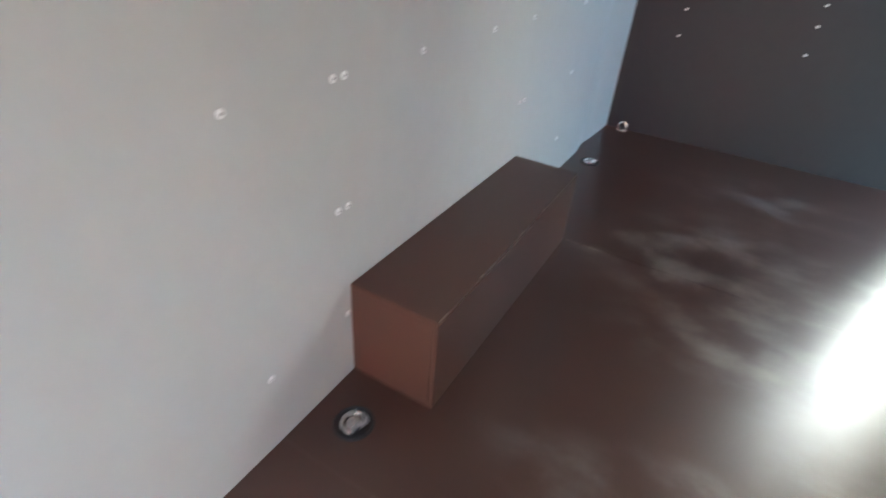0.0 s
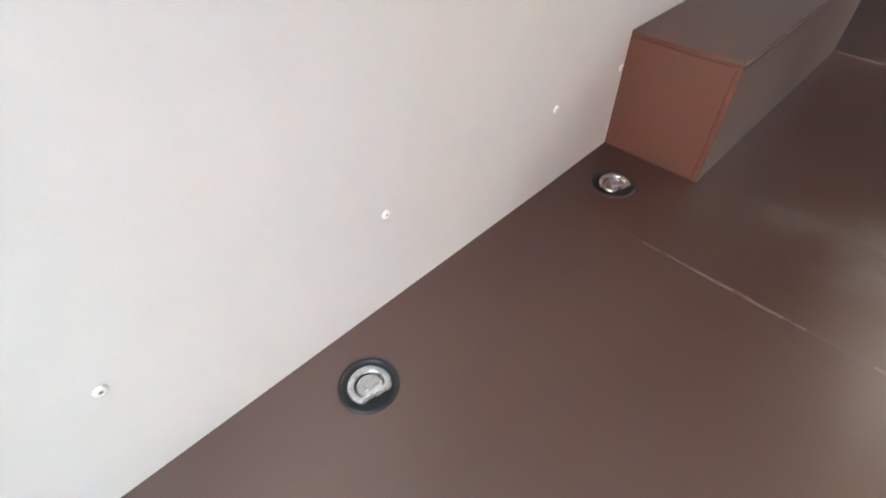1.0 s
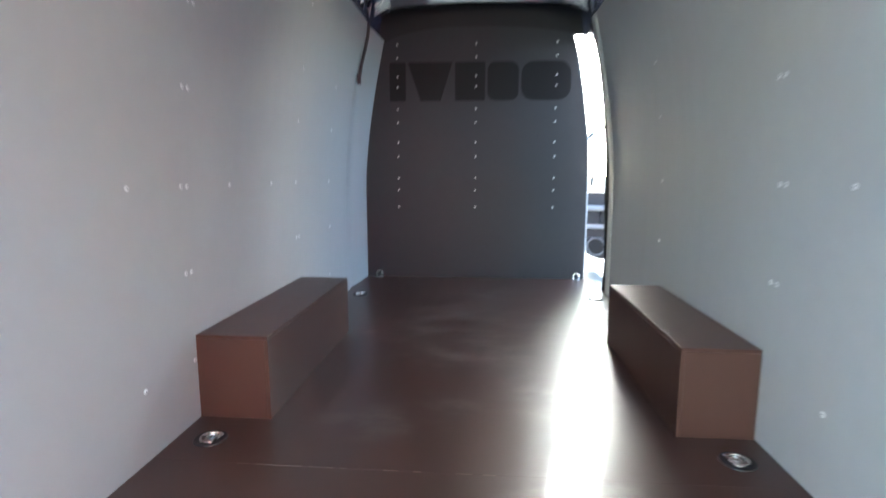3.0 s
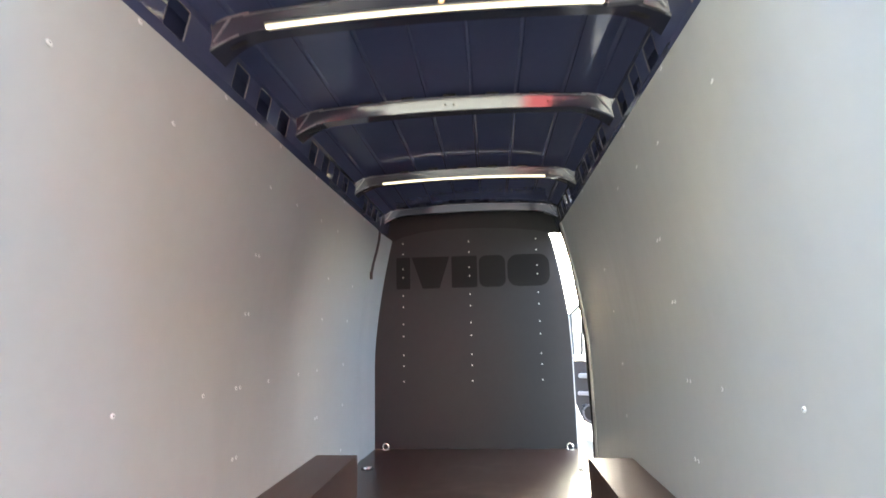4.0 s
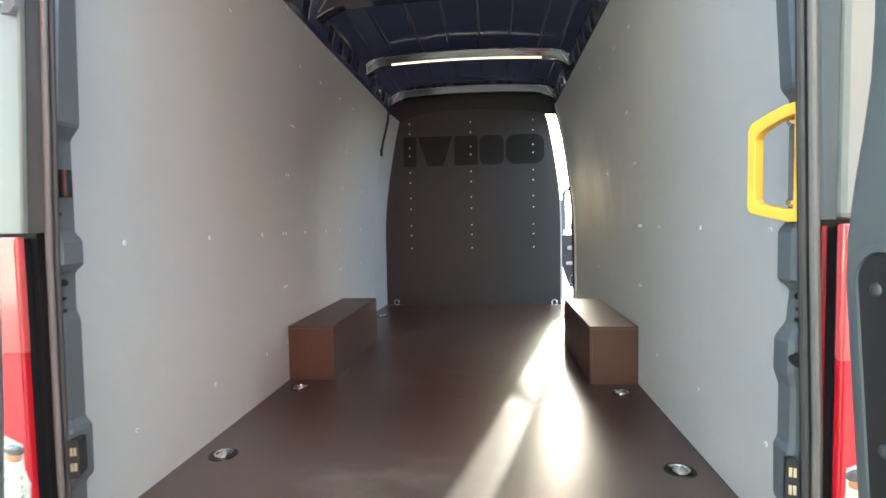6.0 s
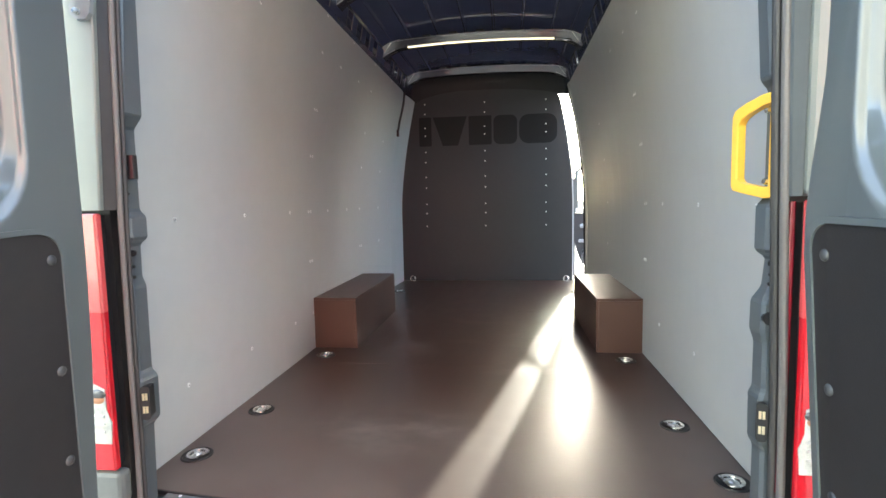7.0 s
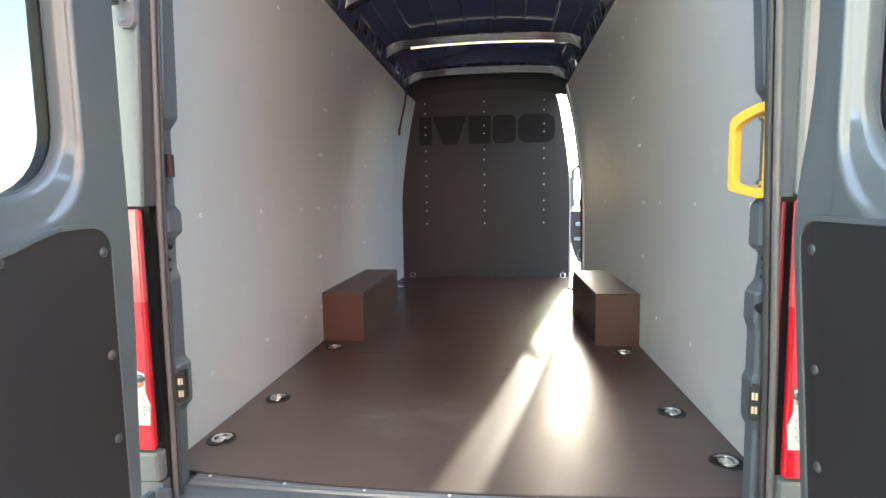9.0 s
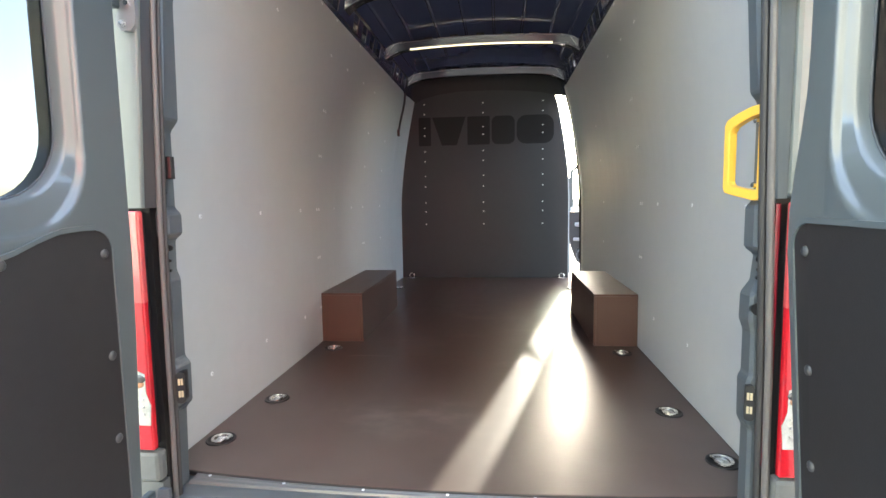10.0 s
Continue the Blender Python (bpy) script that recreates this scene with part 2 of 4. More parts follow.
# ---- mesh helpers ----
def part(name, bm, mat, parent=None, label="", smooth=False):
    """Links a bmesh as one mesh object, under its thing where one is given."""
    me = bpy.data.meshes.new(name)
    bmesh.ops.recalc_face_normals(bm, faces=bm.faces)
    bm.to_mesh(me)
    bm.free()
    me.materials.append(mat)
    if smooth:
        for p in me.polygons:
            p.use_smooth = True
        me.set_sharp_from_angle(angle=radians(35))
    ob = new(name, me)
    if parent is not None:
        ob.parent = parent
    if label:
        tagged(ob, label)
    return ob


def thing(name, at, label, category, group="", kind=""):
    ob = new(name)
    ob.matrix_world = at
    ob.empty_display_size = 0.05
    return tagged(ob, label, category, group, kind)


def box(bm, x0, x1, y0, y1, z0, z1, bevel=0.0, segments=2):
    r = bmesh.ops.create_cube(bm, size=1, matrix=Matrix.Translation(((x0 + x1) / 2, (y0 + y1) / 2, (z0 + z1) / 2)) @ Matrix.Diagonal((x1 - x0, y1 - y0, z1 - z0, 1)))
    if bevel:
        edges = list({e for v in r["verts"] for e in v.link_edges})
        bmesh.ops.bevel(bm, geom=edges, offset=bevel, segments=segments, affect="EDGES", profile=0.5)
    return bm


def boxed(*a, **k):
    return box(bmesh.new(), *a, **k)


def cylinder(bm, m, r1, r2, h, seg=20, cap=True):
    bmesh.ops.create_cone(bm, cap_ends=cap, segments=seg, radius1=r1, radius2=r2, depth=h, matrix=m)
    return bm


def grid(bm, rows):
    """Faces between rows of points of equal length. Returns the rows of vertices."""
    vs = [[bm.verts.new(p) for p in row] for row in rows]
    for a, b in zip(vs, vs[1:]):
        for i in range(len(a) - 1):
            bm.faces.new((a[i], a[i + 1], b[i + 1], b[i]))
    return vs


def sweep(bm, path, section, closed=True):
    """A closed section, given as a function of the path's index, carried along the path; ends capped."""
    rings = [[bm.verts.new(Vector(p) + Vector(q)) for q in section(i)] for i, p in enumerate(path)]
    n = len(rings[0])
    for a, b in zip(rings, rings[1:]):
        for i in range(n):
            bm.faces.new((a[i], a[(i + 1) % n], b[(i + 1) % n], b[i]))
    if closed:
        bm.faces.new(rings[0])
        bm.faces.new(rings[-1][::-1])
    return bm


def tube(bm, pts, r, seg=8, loop=False):
    """A round bar along points."""
    pts = [Vector(p) for p in pts]
    rings = []
    n = len(pts)
    for i, p in enumerate(pts):
        a = pts[(i - 1) % n] if (i or loop) else p
        b = pts[(i + 1) % n] if (i < n - 1 or loop) else p
        t = (b - a).normalized()
        s = t.cross(Vector((0, 0, 1)) if abs(t.z) < 0.9 else Vector((1, 0, 0))).normalized()
        u = s.cross(t)
        rings.append([bm.verts.new(p + r * (math.cos(k * 2 * math.pi / seg) * s + math.sin(k * 2 * math.pi / seg) * u)) for k in range(seg)])
    pairs = list(zip(rings, rings[1:])) + ([(rings[-1], rings[0])] if loop else [])
    for a, b in pairs:
        for k in range(seg):
            bm.faces.new((a[k], a[(k + 1) % seg], b[(k + 1) % seg], b[k]))
    if not loop:
        bm.faces.new(rings[0])
        bm.faces.new(rings[-1][::-1])
    return bm


def rounded(w, h, r, n=6):
    """The outline of a rounded rectangle about the origin, as 2D points."""
    out = []
    for cx, cy, a0 in ((w / 2 - r, h / 2 - r, 0), (-w / 2 + r, h / 2 - r, 90), (-w / 2 + r, -h / 2 + r, 180), (w / 2 - r, -h / 2 + r, 270)):
        for k in range(n + 1):
            a = radians(a0 + 90 * k / n)
            out.append((cx + r * math.cos(a), cy + r * math.sin(a)))
    return out


def plate(bm, outline, to3d, thick):
    """An outline made into a slab: to3d(u, v, d) gives the point, d the depth."""
    top = [bm.verts.new(to3d(u, v, 0)) for u, v in outline]
    low = [bm.verts.new(to3d(u, v, thick)) for u, v in outline]
    bm.faces.new(top)
    bm.faces.new(low[::-1])
    for i in range(len(top)):
        j = (i + 1) % len(top)
        bm.faces.new((top[i], low[i], low[j], top[j]))
    return bm


def ring_plate(bm, outer, inner, to3d, thick):
    """A slab between two outlines of equal length."""
    n = len(outer)
    vo = [[bm.verts.new(to3d(u, v, d)) for u, v in outer] for d in (0, thick)]
    vi = [[bm.verts.new(to3d(u, v, d)) for u, v in inner] for d in (0, thick)]
    for i in range(n):
        j = (i + 1) % n
        bm.faces.new((vo[0][i], vo[0][j], vi[0][j], vi[0][i]))
        bm.faces.new((vo[1][j], vo[1][i], vi[1][i], vi[1][j]))
        bm.faces.new((vo[0][j], vo[0][i], vo[1][i], vo[1][j]))
        bm.faces.new((vi[0][i], vi[0][j], vi[1][j], vi[1][i]))
    return bm


# ---- plan of the load space: x across, y from the rear sill to the bulkhead, z from the floor ----
LENGTH = 3.85
PROFILE = ((0.0, 0.874), (0.80, 0.874), (1.05, 0.848), (1.30, 0.812), (1.58, 0.758), (1.775, 0.716))


def half_width(z):
    return float(np.interp(z, [p[0] for p in PROFILE], [p[1] for p in PROFILE]))


def smooth_width(z):
    return sum(half_width(z + d) for d in (-0.12, -0.06, 0, 0.06, 0.12)) / 5 if 0.3 < z < 1.6 else half_width(z)


ZS = [0.0, 0.2, 0.4, 0.6, 0.7, 0.8, 0.9, 1.0, 1.1, 1.2, 1.3, 1.4, 1.5, 1.58, 1.68, 1.775]

# floor: three boards with fine joints at their butts
floor = tagged(part("floor", boxed(-0.93, 0.93, 0.08, 3.88, -0.0195, -0.0185), M_RUBBER), "dark brown film-faced plywood load floor, slightly scuffed", "floor", kind="structure")


def rear_edge(x):
    """The floor's rear edge, bowed towards the doors."""
    return 0.022 + 0.044 * (x / 0.77) ** 2


def strip(bm, xs_, back, front, z0, z1):
    """A flat bar across the van between two curves."""
    return sweep(bm, [(x, 0, 0) for x in xs_], lambda i: [(0, front(xs_[i]), z0), (0, back(xs_[i]), z0), (0, back(xs_[i]), z1), (0, front(xs_[i]), z1)])


ACROSS = [float(x) for x in np.linspace(-0.871, 0.871, 25)]
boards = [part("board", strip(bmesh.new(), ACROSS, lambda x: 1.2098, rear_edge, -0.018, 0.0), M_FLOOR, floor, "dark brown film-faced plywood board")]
for y0, y1 in ((1.2102, 2.4298), (2.4302, 3.90)):
    boards.append(part("board", boxed(-0.892 if y0 > 2 else -0.871, 0.871, y0, y1, -0.018, 0.0, 0.0004, segments=1), M_FLOOR, floor, "dark brown film-faced plywood board"))
rng = random.Random(4)
x = -0.62
while x < 0.16:
    w = rng.uniform(0.02, 0.08) if x < -0.4 else rng.uniform(0.008, 0.05)
    worn = boxed(x, min(x + w, 0.17), 1.2100 - rng.uniform(0.0012, 0.0028), 1.2099, -0.0008, 0.0006)
    part("worn_edge", worn, M_EDGE, boards[0], "pale worn board edge")
    x += w + (rng.choice((0.002, 0.02)) if x < -0.4 else rng.uniform(0.02, 0.12))
for x, w in ((-0.626, 0.022), (-0.598, 0.034), (-0.556, 0.012), (-0.535, 0.05)):
    part("worn_edge", boxed(x, x + w, 2.4298 - rng.uniform(0.002, 0.005), 2.4299, -0.0008, 0.0006), M_EDGE, boards[1], "pale worn board edge")
part("edge_strip", strip(bmesh.new(), ACROSS, lambda x: rear_edge(x) - 0.0002, lambda x: rear_edge(x) - 0.0045, -0.0125, -0.0010), M_RUBBER, boards[0], "dark sealed front edge")
bm = boxed(-1.0, 1.0, -0.02, 4.3, -0.09, -0.02)
tagged(part("floor_underframe", bm, M_PAINT), "grey painted steel floor of the van", "floor frame", kind="structure")


def seat_panel(bm, side, face):
    """Moves a panel so that its inner face stands at the given distance from the middle."""
    inner = min(abs(v.co.x) for v in bm.verts if v.co.z < 0.7 and 1.75 < v.co.y < 3.0)
    bmesh.ops.translate(bm, vec=(side * (face - inner), 0, 0), verts=bm.verts)


def wall_dip(side, y):
    """How far a lining stands outwards of its line: the left one has a trough beside the bulkhead and leans in at the rear."""
    if side > 0:
        return 0.0
    if y < 1.7:
        return -0.007 * min(1.0, (1.7 - y) / 0.5)
    if y < 3.1:
        return 0.0
    return 0.014 * math.sin((min(max(y, 3.30), 3.60) - 3.30) / 0.30 * math.pi) ** 2 if y < 3.6 else -0.012 * (y - 3.6) / 0.25


def wall(side, y_end):
    """A lining panel, curved inwards towards the roof; side -1 or 1."""
    bm = bmesh.new()
    ys = [0.03, 0.6, 1.2, 1.45, 1.7, 1.8, 2.4, 2.9, 3.1] + ([3.22, 3.27, 3.30, 3.33, 3.36, 3.39, 3.42, 3.45, 3.48, 3.51, 3.54, 3.57, 3.6, 3.65, 3.7, 3.78, 3.85] if side < 0 else [y_end])

    rows = [[(side * (smooth_width(z) + wall_dip(side, y)), y, z) for z in ZS] for y in ys]
    grid(bm, rows)
    bmesh.ops.recalc_face_normals(bm, faces=bm.faces)
    bmesh.ops.solidify(bm, geom=list(bm.faces), thickness=0.008)
    seat_panel(bm, side, 0.874)
    return bm


wall_left = tagged(part("wall_left", wall(-1, 3.85), M_WALL, smooth=True), "light grey laminate lining panel on the van side", "wall", kind="structure")
wall_right = tagged(part("wall_right", wall(1, 3.31), M_WALL, smooth=True), "light grey laminate lining panel beside the side opening", "wall", kind="structure")

# outer skin of the van
for side, y1, nm in ((-1, 4.3, "body_side_left"), (1, 3.36, "body_side_right")):
    bm = bmesh.new()
    grid(bm, [[(side * (smooth_width(z) + 0.12), y, z) for z in [-0.35] + ZS] + [(side * 0.80, y, 2.06)] for y in (-0.05, 1.2, 2.4, y1)])
    bmesh.ops.solidify(bm, geom=list(bm.faces), thickness=0.01)
    tagged(part(nm, bm, M_PAINT), "slate grey painted van side", "van body", kind="structure")

# bulkhead: board narrowing towards the roof
bm = bmesh.new()
left = [(-0.861, 0.0), (-0.866, 0.4), (-0.856, 0.9), (-0.84, 1.07), (-0.816, 1.212), (-0.762, 1.52), (-0.708, 1.755)]
top = [(-0.62, 1.80), (-0.45, 1.84), (-0.25, 1.862), (0.08, 1.862), (0.35, 1.848), (0.55, 1.825)]
right = [(0.665, 1.80), (0.690, 1.74), (0.712, 1.64), (0.752, 1.422), (0.782, 1.21), (0.802, 1.05), (0.812, 0.8), (0.812, 0.4), (0.81, 0.0)]
plate(bm, left + top + right, lambda u, v, d: (u, LENGTH + d, v), 0.014)
bulkhead = tagged(part("wall_front", bm, M_BULK), "dark grey bulkhead board with rows of screws and dark emblem", "bulkhead", kind="structure")
bm = bmesh.new()
tube(bm, [(u + 0.004, LENGTH + 0.03, v) for u, v in right], 0.012, 6)
part("edge_frame", bm, M_LEDGE, bulkhead, "grey metal edge frame")
bm = bmesh.new()
plate(bm, [(-0.95, -0.02), (-0.95, 2.06), (0.95, 2.06), (0.80, 1.80), (0.60, 1.80), (0.5, 1.79), (-0.6, 1.76), (-0.70, 1.70), (-0.80, 1.2), (-0.85, 0.9), (-0.85, -0.02)], lambda u, v, d: (u, LENGTH + 0.045 + d, v), 0.02)
tagged(part("bulkhead_frame", bm, M_BLACK), "dark painted steel frame round the bulkhead", "bulkhead frame", kind="structure")

# roof: beaded skin, side rails with openings
bm = bmesh.new()
BEADS = (-0.66, -0.52, -0.31, -0.105, 0.105, 0.31, 0.52, 0.66)
xs = sorted([i / 100 for i in range(-78, 79, 3) if all(abs(i / 100 - c) > 0.014 for c in BEADS)] + [c + d for c in BEADS for d in (-0.009, -0.0075, -0.006, -0.0045, -0.003, -0.0015, 0.0, 0.0015, 0.003, 0.0045, 0.006, 0.0075, 0.009)])


def roof_z(x):
    z = 2.065 - 0.06 * (x / 0.78) ** 2
    for c in BEADS:
        z -= 0.0062 * (0.5 + 0.5 * math.cos(math.pi * min(1.0, abs(x - c) / 0.009)))
    if abs(x) > 0.64:
        z -= 0.05 * (abs(x) - 0.64) / 0.14
    return z


grid(bm, [[(x, y, roof_z(x)) for x in xs] for y in (-0.06, 1, 2, 3, 3.9)])
bmesh.ops.recalc_face_normals(bm, faces=bm.faces)
bmesh.ops.solidify(bm, geom=list(bm.faces), thickness=0.006)
box(bm, -0.95, 0.95, -0.06, 4.3, 2.085, 2.11)
tagged(part("ceiling", bm, M_ROOF, smooth=True), "dark slate painted steel van roof with beads", "roof", kind="structure")

BOWS = (0.90, 1.645, 2.70, 3.66)


def rail(side):
    """A roof rail with a row of openings."""
    bm = bmesh.new()
    ycuts, holes = [-0.05], []
    y = 0.10
    while y < 3.75:
        if all(not (b - 0.17 < y < b + 0.10) for b in BOWS):
            ycuts += [y, y + 0.10]
            holes.append(y)
        y += 0.195 if y < 2.6 else 0.165
    ycuts.append(3.9)
    zs = ((1.74, 0.742), (1.775, 0.746), (1.850, 0.752), (1.945, 0.733), (1.975, 0.735), (2.02, 0.750))
    rows = [[bm.verts.new((side * x, y, z)) for z, x in zs] for y in ycuts]
    for i, (a, b) in enumerate(zip(rows, rows[1:])):
        for k in range(len(zs) - 1):
            if k == 2 and ycuts[i] in holes:
                continue
            bm.faces.new((a[k], a[k + 1], b[k + 1], b[k]))
    bmesh.ops.recalc_face_normals(bm, faces=bm.faces)
    bmesh.ops.solidify(bm, geom=list(bm.faces), thickness=0.004)
    box(bm, min(side * 0.80, side * 0.815), max(side * 0.80, side * 0.815), -0.05, 3.9, 1.75, 2.0)
    return bm, holes


for side, nm in ((-1, "roof_rail_left"), (1, "roof_rail_right")):
    bm, holes = rail(side)
    rail_ob = tagged(part(nm, bm, M_ROOF), "dark painted roof rail with a row of openings", "roof rail", kind="structure")
    for y in holes:
        rim = [(side * (0.7500 - 0.019 * (v + 0.0475) / 0.095), y + 0.05 + u, 1.8975 + v) for u, v in rounded(0.103, 0.098, 0.008, 2)]
        part("opening_rim", tube(bmesh.new(), rim, 0.0028, 6, True), M_RIM, rail_ob, smooth=True)


def bow_z(x):
    a = abs(x)
    return 1.978 - 0.02 * (a / 0.6) ** 2 - (0.078 * ((a - 0.54) / 0.235) ** 2.2 if a > 0.54 else 0)


def roof_bow(y, mat):
    t = thing("roof_bow", pose(0, y, 1.9), "glossy slate painted roof bow with curved ends", "roof bow", "roof bows")
    bm = bmesh.new()
    path = [(i / 100 * 0.775, 0, bow_z(i / 100 * 0.775) - 1.9) for i in sorted(set(range(-68, 69, 8)) | set(range(68, 101, 2)) | set(range(-100, -67, 2)))]

    def section(i):
        e = (max(0.0, abs(path[i][0]) - 0.56) / 0.215) ** 2
        h = 0.060 + 0.035 * e
        w = 0.085 + 0.05 * e
        return [(0, 0.016, 0), (0, w - 0.006, 0), (0, w, 0.006), (0, w, h), (0, 0.016 - 0.27 * h, h)]
    sweep(bm, path, section)
    part("beam", bm, mat, t, smooth=True)

    def top_edge(x, out=0.0):
        e = (max(0.0, abs(x) - 0.56) / 0.215) ** 2
        h = 0.060 + 0.035 * e
        return (x, 0.016 - 0.27 * h - out, bow_z(x) - 1.9 + h - 0.002)
    for a, b in ((-0.62, -0.335), (-0.325, 0.325), (0.335, 0.62)):
        lip = [(x, y - 0.001, z - (0.007 if abs(x) > 0.33 else 0.0)) for x, y, z in (top_edge(q) for q in np.linspace(a, b, 9))]
        part("lip", tube(bmesh.new(), lip, 0.0024, 6), M_RIM, t, smooth=True)
    for s in (-1, 1):
        rim = [top_edge(s * q, 0.002) for q in (0.600, 0.63, 0.66, 0.69, 0.715, 0.726)]
        low = [(s * q, 0.013, bow_z(q) - 1.9 + 0.003) for q in (0.742, 0.73, 0.70, 0.67, 0.64)]
        gusset = part("gusset", tube(bmesh.new(), rim + [(s * 0.735, 0.0, bow_z(0.735) - 1.9 + 0.05)] + low, 0.0042, 8), M_RIM, t, "glossy pressed gusset rim, highlight put into its colour", smooth=True)
        rib = [top_edge(s * 0.665, 0.0), (s * 0.695, 0.002, bow_z(0.695) - 1.9 + 0.040), (s * 0.725, 0.010, bow_z(0.725) - 1.9 + 0.022)]
        part("rib", tube(bmesh.new(), rib, 0.0045, 8), M_RIM, gusset, smooth=True)
        slot = [(u + s * 0.660, v + 0.055) for u, v in rounded(0.06, 0.022, 0.0105)]
        part("slot", plate(bmesh.new(), slot, lambda u, v, d: (u, v, bow_z(u) - 1.9 - 0.0012 + d), 0.004), M_BLACK, t)
    for x in (-0.02, 0.02, -0.45, 0.45, 0.52):
        bm = cylinder(bmesh.new(), pose(x, 0.0095, bow_z(x) - 1.9 + 0.026, 76), 0.006, 0.006, 0.003, 10)
        part("hole", bm, M_BLACK, t)
    for x in np.arange(-0.6, 0.61, 0.2):
        bm = boxed(x - 0.03, x + 0.03, 0.012, 0.07, bow_z(x) - 1.9 + 0.055, roof_z(x) - 1.9 - 0.001)
        part("pad", bm, M_BLACK, t)
    return t


M_BOW_SATIN = material("satin_bow_paint", (0.038, 0.041, 0.060), 0.14, spec=0.42, var=0.04, scale=2, rvar=0.02)
for i, y in enumerate(BOWS):
    roof_bow(y, M_BOW if i % 2 else M_BOW_SATIN)      # the bows with light bars are duller


M_CLEARCAP = material("clear_plug_plastic", (0.16, 0.16, 0.175), 0.12, coat=0.5, var=0.2, scale=30)


def light_bar(y):
    t = thing("led_light_bar", pose(0, y - 0.004, 1.93), "lit warm white led light bar under the roof bow", "light bar", "led light bars")
    bm = bmesh.new()
    path = [(i / 20 * 0.54, 0, bow_z(i / 20 * 0.54) - 1.93 - 0.017) for i in range(-20, 21)]
    sweep(bm, path, lambda i: [(0, -0.004, 0.006), (0, 0.007, 0.006), (0, 0.007, 0.0105), (0, -0.004, 0.0105)])
    part("diffuser", bm, M_LED, t)
    bm = bmesh.new()
    sweep(bm, path, lambda i: [(0, -0.016, 0.011), (0, 0.024, 0.011), (0, 0.024, 0.017), (0, -0.016, 0.017)])
    part("housing", bm, M_ALU, t)
    plug = part("plug", boxed(0.548, 0.655, -0.012, 0.012, bow_z(0.6) - 1.93 - 0.016, bow_z(0.6) - 1.93 - 0.001, 0.003), M_CLEARCAP, t, "clear end plug")
    part("lead", tube(bmesh.new(), [(0.65, 0, bow_z(0.65) - 1.93 - 0.006), (0.69, 0.004, bow_z(0.69) - 1.93 - 0.006), (0.72, 0.012, bow_z(0.72) - 1.93 - 0.004)], 0.003, 6), M_BLACK, plug, smooth=True)
    return t


light_bar(BOWS[0])
light_bar(BOWS[2])
t = thing("courtesy_lamp", pose(0.036, BOWS[0] + 0.009, 2.005, 76), "small lit warm round lamp on the roof bow", "lamp")
part("lens", cylinder(bmesh.new(), pose(0, 0, 0.004), 0.011, 0.008, 0.008, 16), M_WARM, t)
part("rim", tube(bmesh.new(), [(0.012 * math.cos(a), 0.012 * math.sin(a), 0.002) for a in np.linspace(0, 2 * math.pi, 17)[:-1]], 0.002, 6, True), M_BLACK, t)

# rear header over the doors
tagged(part("rear_header", boxed(-0.95, 0.95, -0.06, 0.03, 1.985, 2.09, 0.01), M_PAINT), "slate grey painted header over the rear doors", "header", kind="structure")

# ground, what stands behind the van, and unseen blocks added for the light
bm = bmesh.new()
grid(bm, [[(x, y, -0.78) for x in (-400, -20, 20, 400)] for y in (-400, -20, 20, 400)])
tagged(part("ground", bm, M_CONCRETE), "pale sunlit concrete yard", "ground", kind="structure")
bm = bmesh.new()
box(bm, -14.0, 0.92, -9.4, -9.0, -0.78, 7.2)
hall = tagged(part("hall_wall", bm, M_FACADE), "white clad hall wall behind the yard", "building", kind="structure")
part("red_cladding", boxed(0.92, 2.55, -9.4, -9.0, -0.78, 5.6), M_REDWALL, hall, "red cladding panels")
# tall wall added out of view so warmer light reaches the left lining
part("warm_bounce_wall", boxed(2.55, 16.0, -9.4, -9.0, -0.78, 10.2), M_GREYWALL, hall, "unseen dull warm grey wall, added to warm the light")


# added out of view to hold back low sky from the side opening
tagged(part("low_sky_block", boxed(7.5, 13.5, 16.0, 24.0, -0.78, 4.6), M_FACADE), "unseen pale block, added to screen the low sky", "building", kind="structure")


# ---- wheel arch boxes ----
def arch(side, y0, y1, inner, h):
    t = thing("wheel_arch_box", pose(side * (0.873 + inner) / 2, (y0 + y1) / 2, 0), "dark brown plywood box over the wheel arch, against the wall", "wheel arch box", "wheel arch boxes")
    hw, hl = (0.873 - inner) / 2, (y1 - y0) / 2
    s = 0.012
    top = part("top_board", boxed(-hw + 0.001, hw - 0.001, -hl, hl, h - s, h, 0.002), M_ARCH, t)
    xi = -hw if side > 0 else hw
    a, b = sorted((xi, xi - (-s if side > 0 else s)))
    part("side_board", boxed(a, b, -hl, hl, 0.0, h - s - 0.0005, 0.0015), M_ARCH, t)
    c, d = (b + 0.0005, hw - 0.001) if side > 0 else (-hw + 0.001, a - 0.0005)
    part("end_board", boxed(c, d, -hl, -hl + s, 0.0, h - s - 0.0005, 0.0015), M_ARCH, t)
    part("end_board", boxed(c, d, hl - s, hl, 0.0, h - s - 0.0005, 0.0015), M_ARCH, t)
    rng = random.Random(11 + side)
    y = -hl + 0.004
    while y < hl - 0.03:
        n = rng.uniform(0.008, 0.06)
        w = rng.uniform(0.0010, 0.0026)
        x0 = xi - w if side < 0 else xi - 0.0004
        part("worn_edge", boxed(x0, x0 + w + 0.0004, y, min(y + n, hl - 0.004), h - 0.0022, h + 0.0004), M_EDGE, top, "pale worn board edge")
        y += n + rng.uniform(0.03, 0.25)
    return t


arch(-1, 1.466, 2.42, 0.632, 0.279)
arch(1, 1.456, 2.345, 0.643, 0.282)


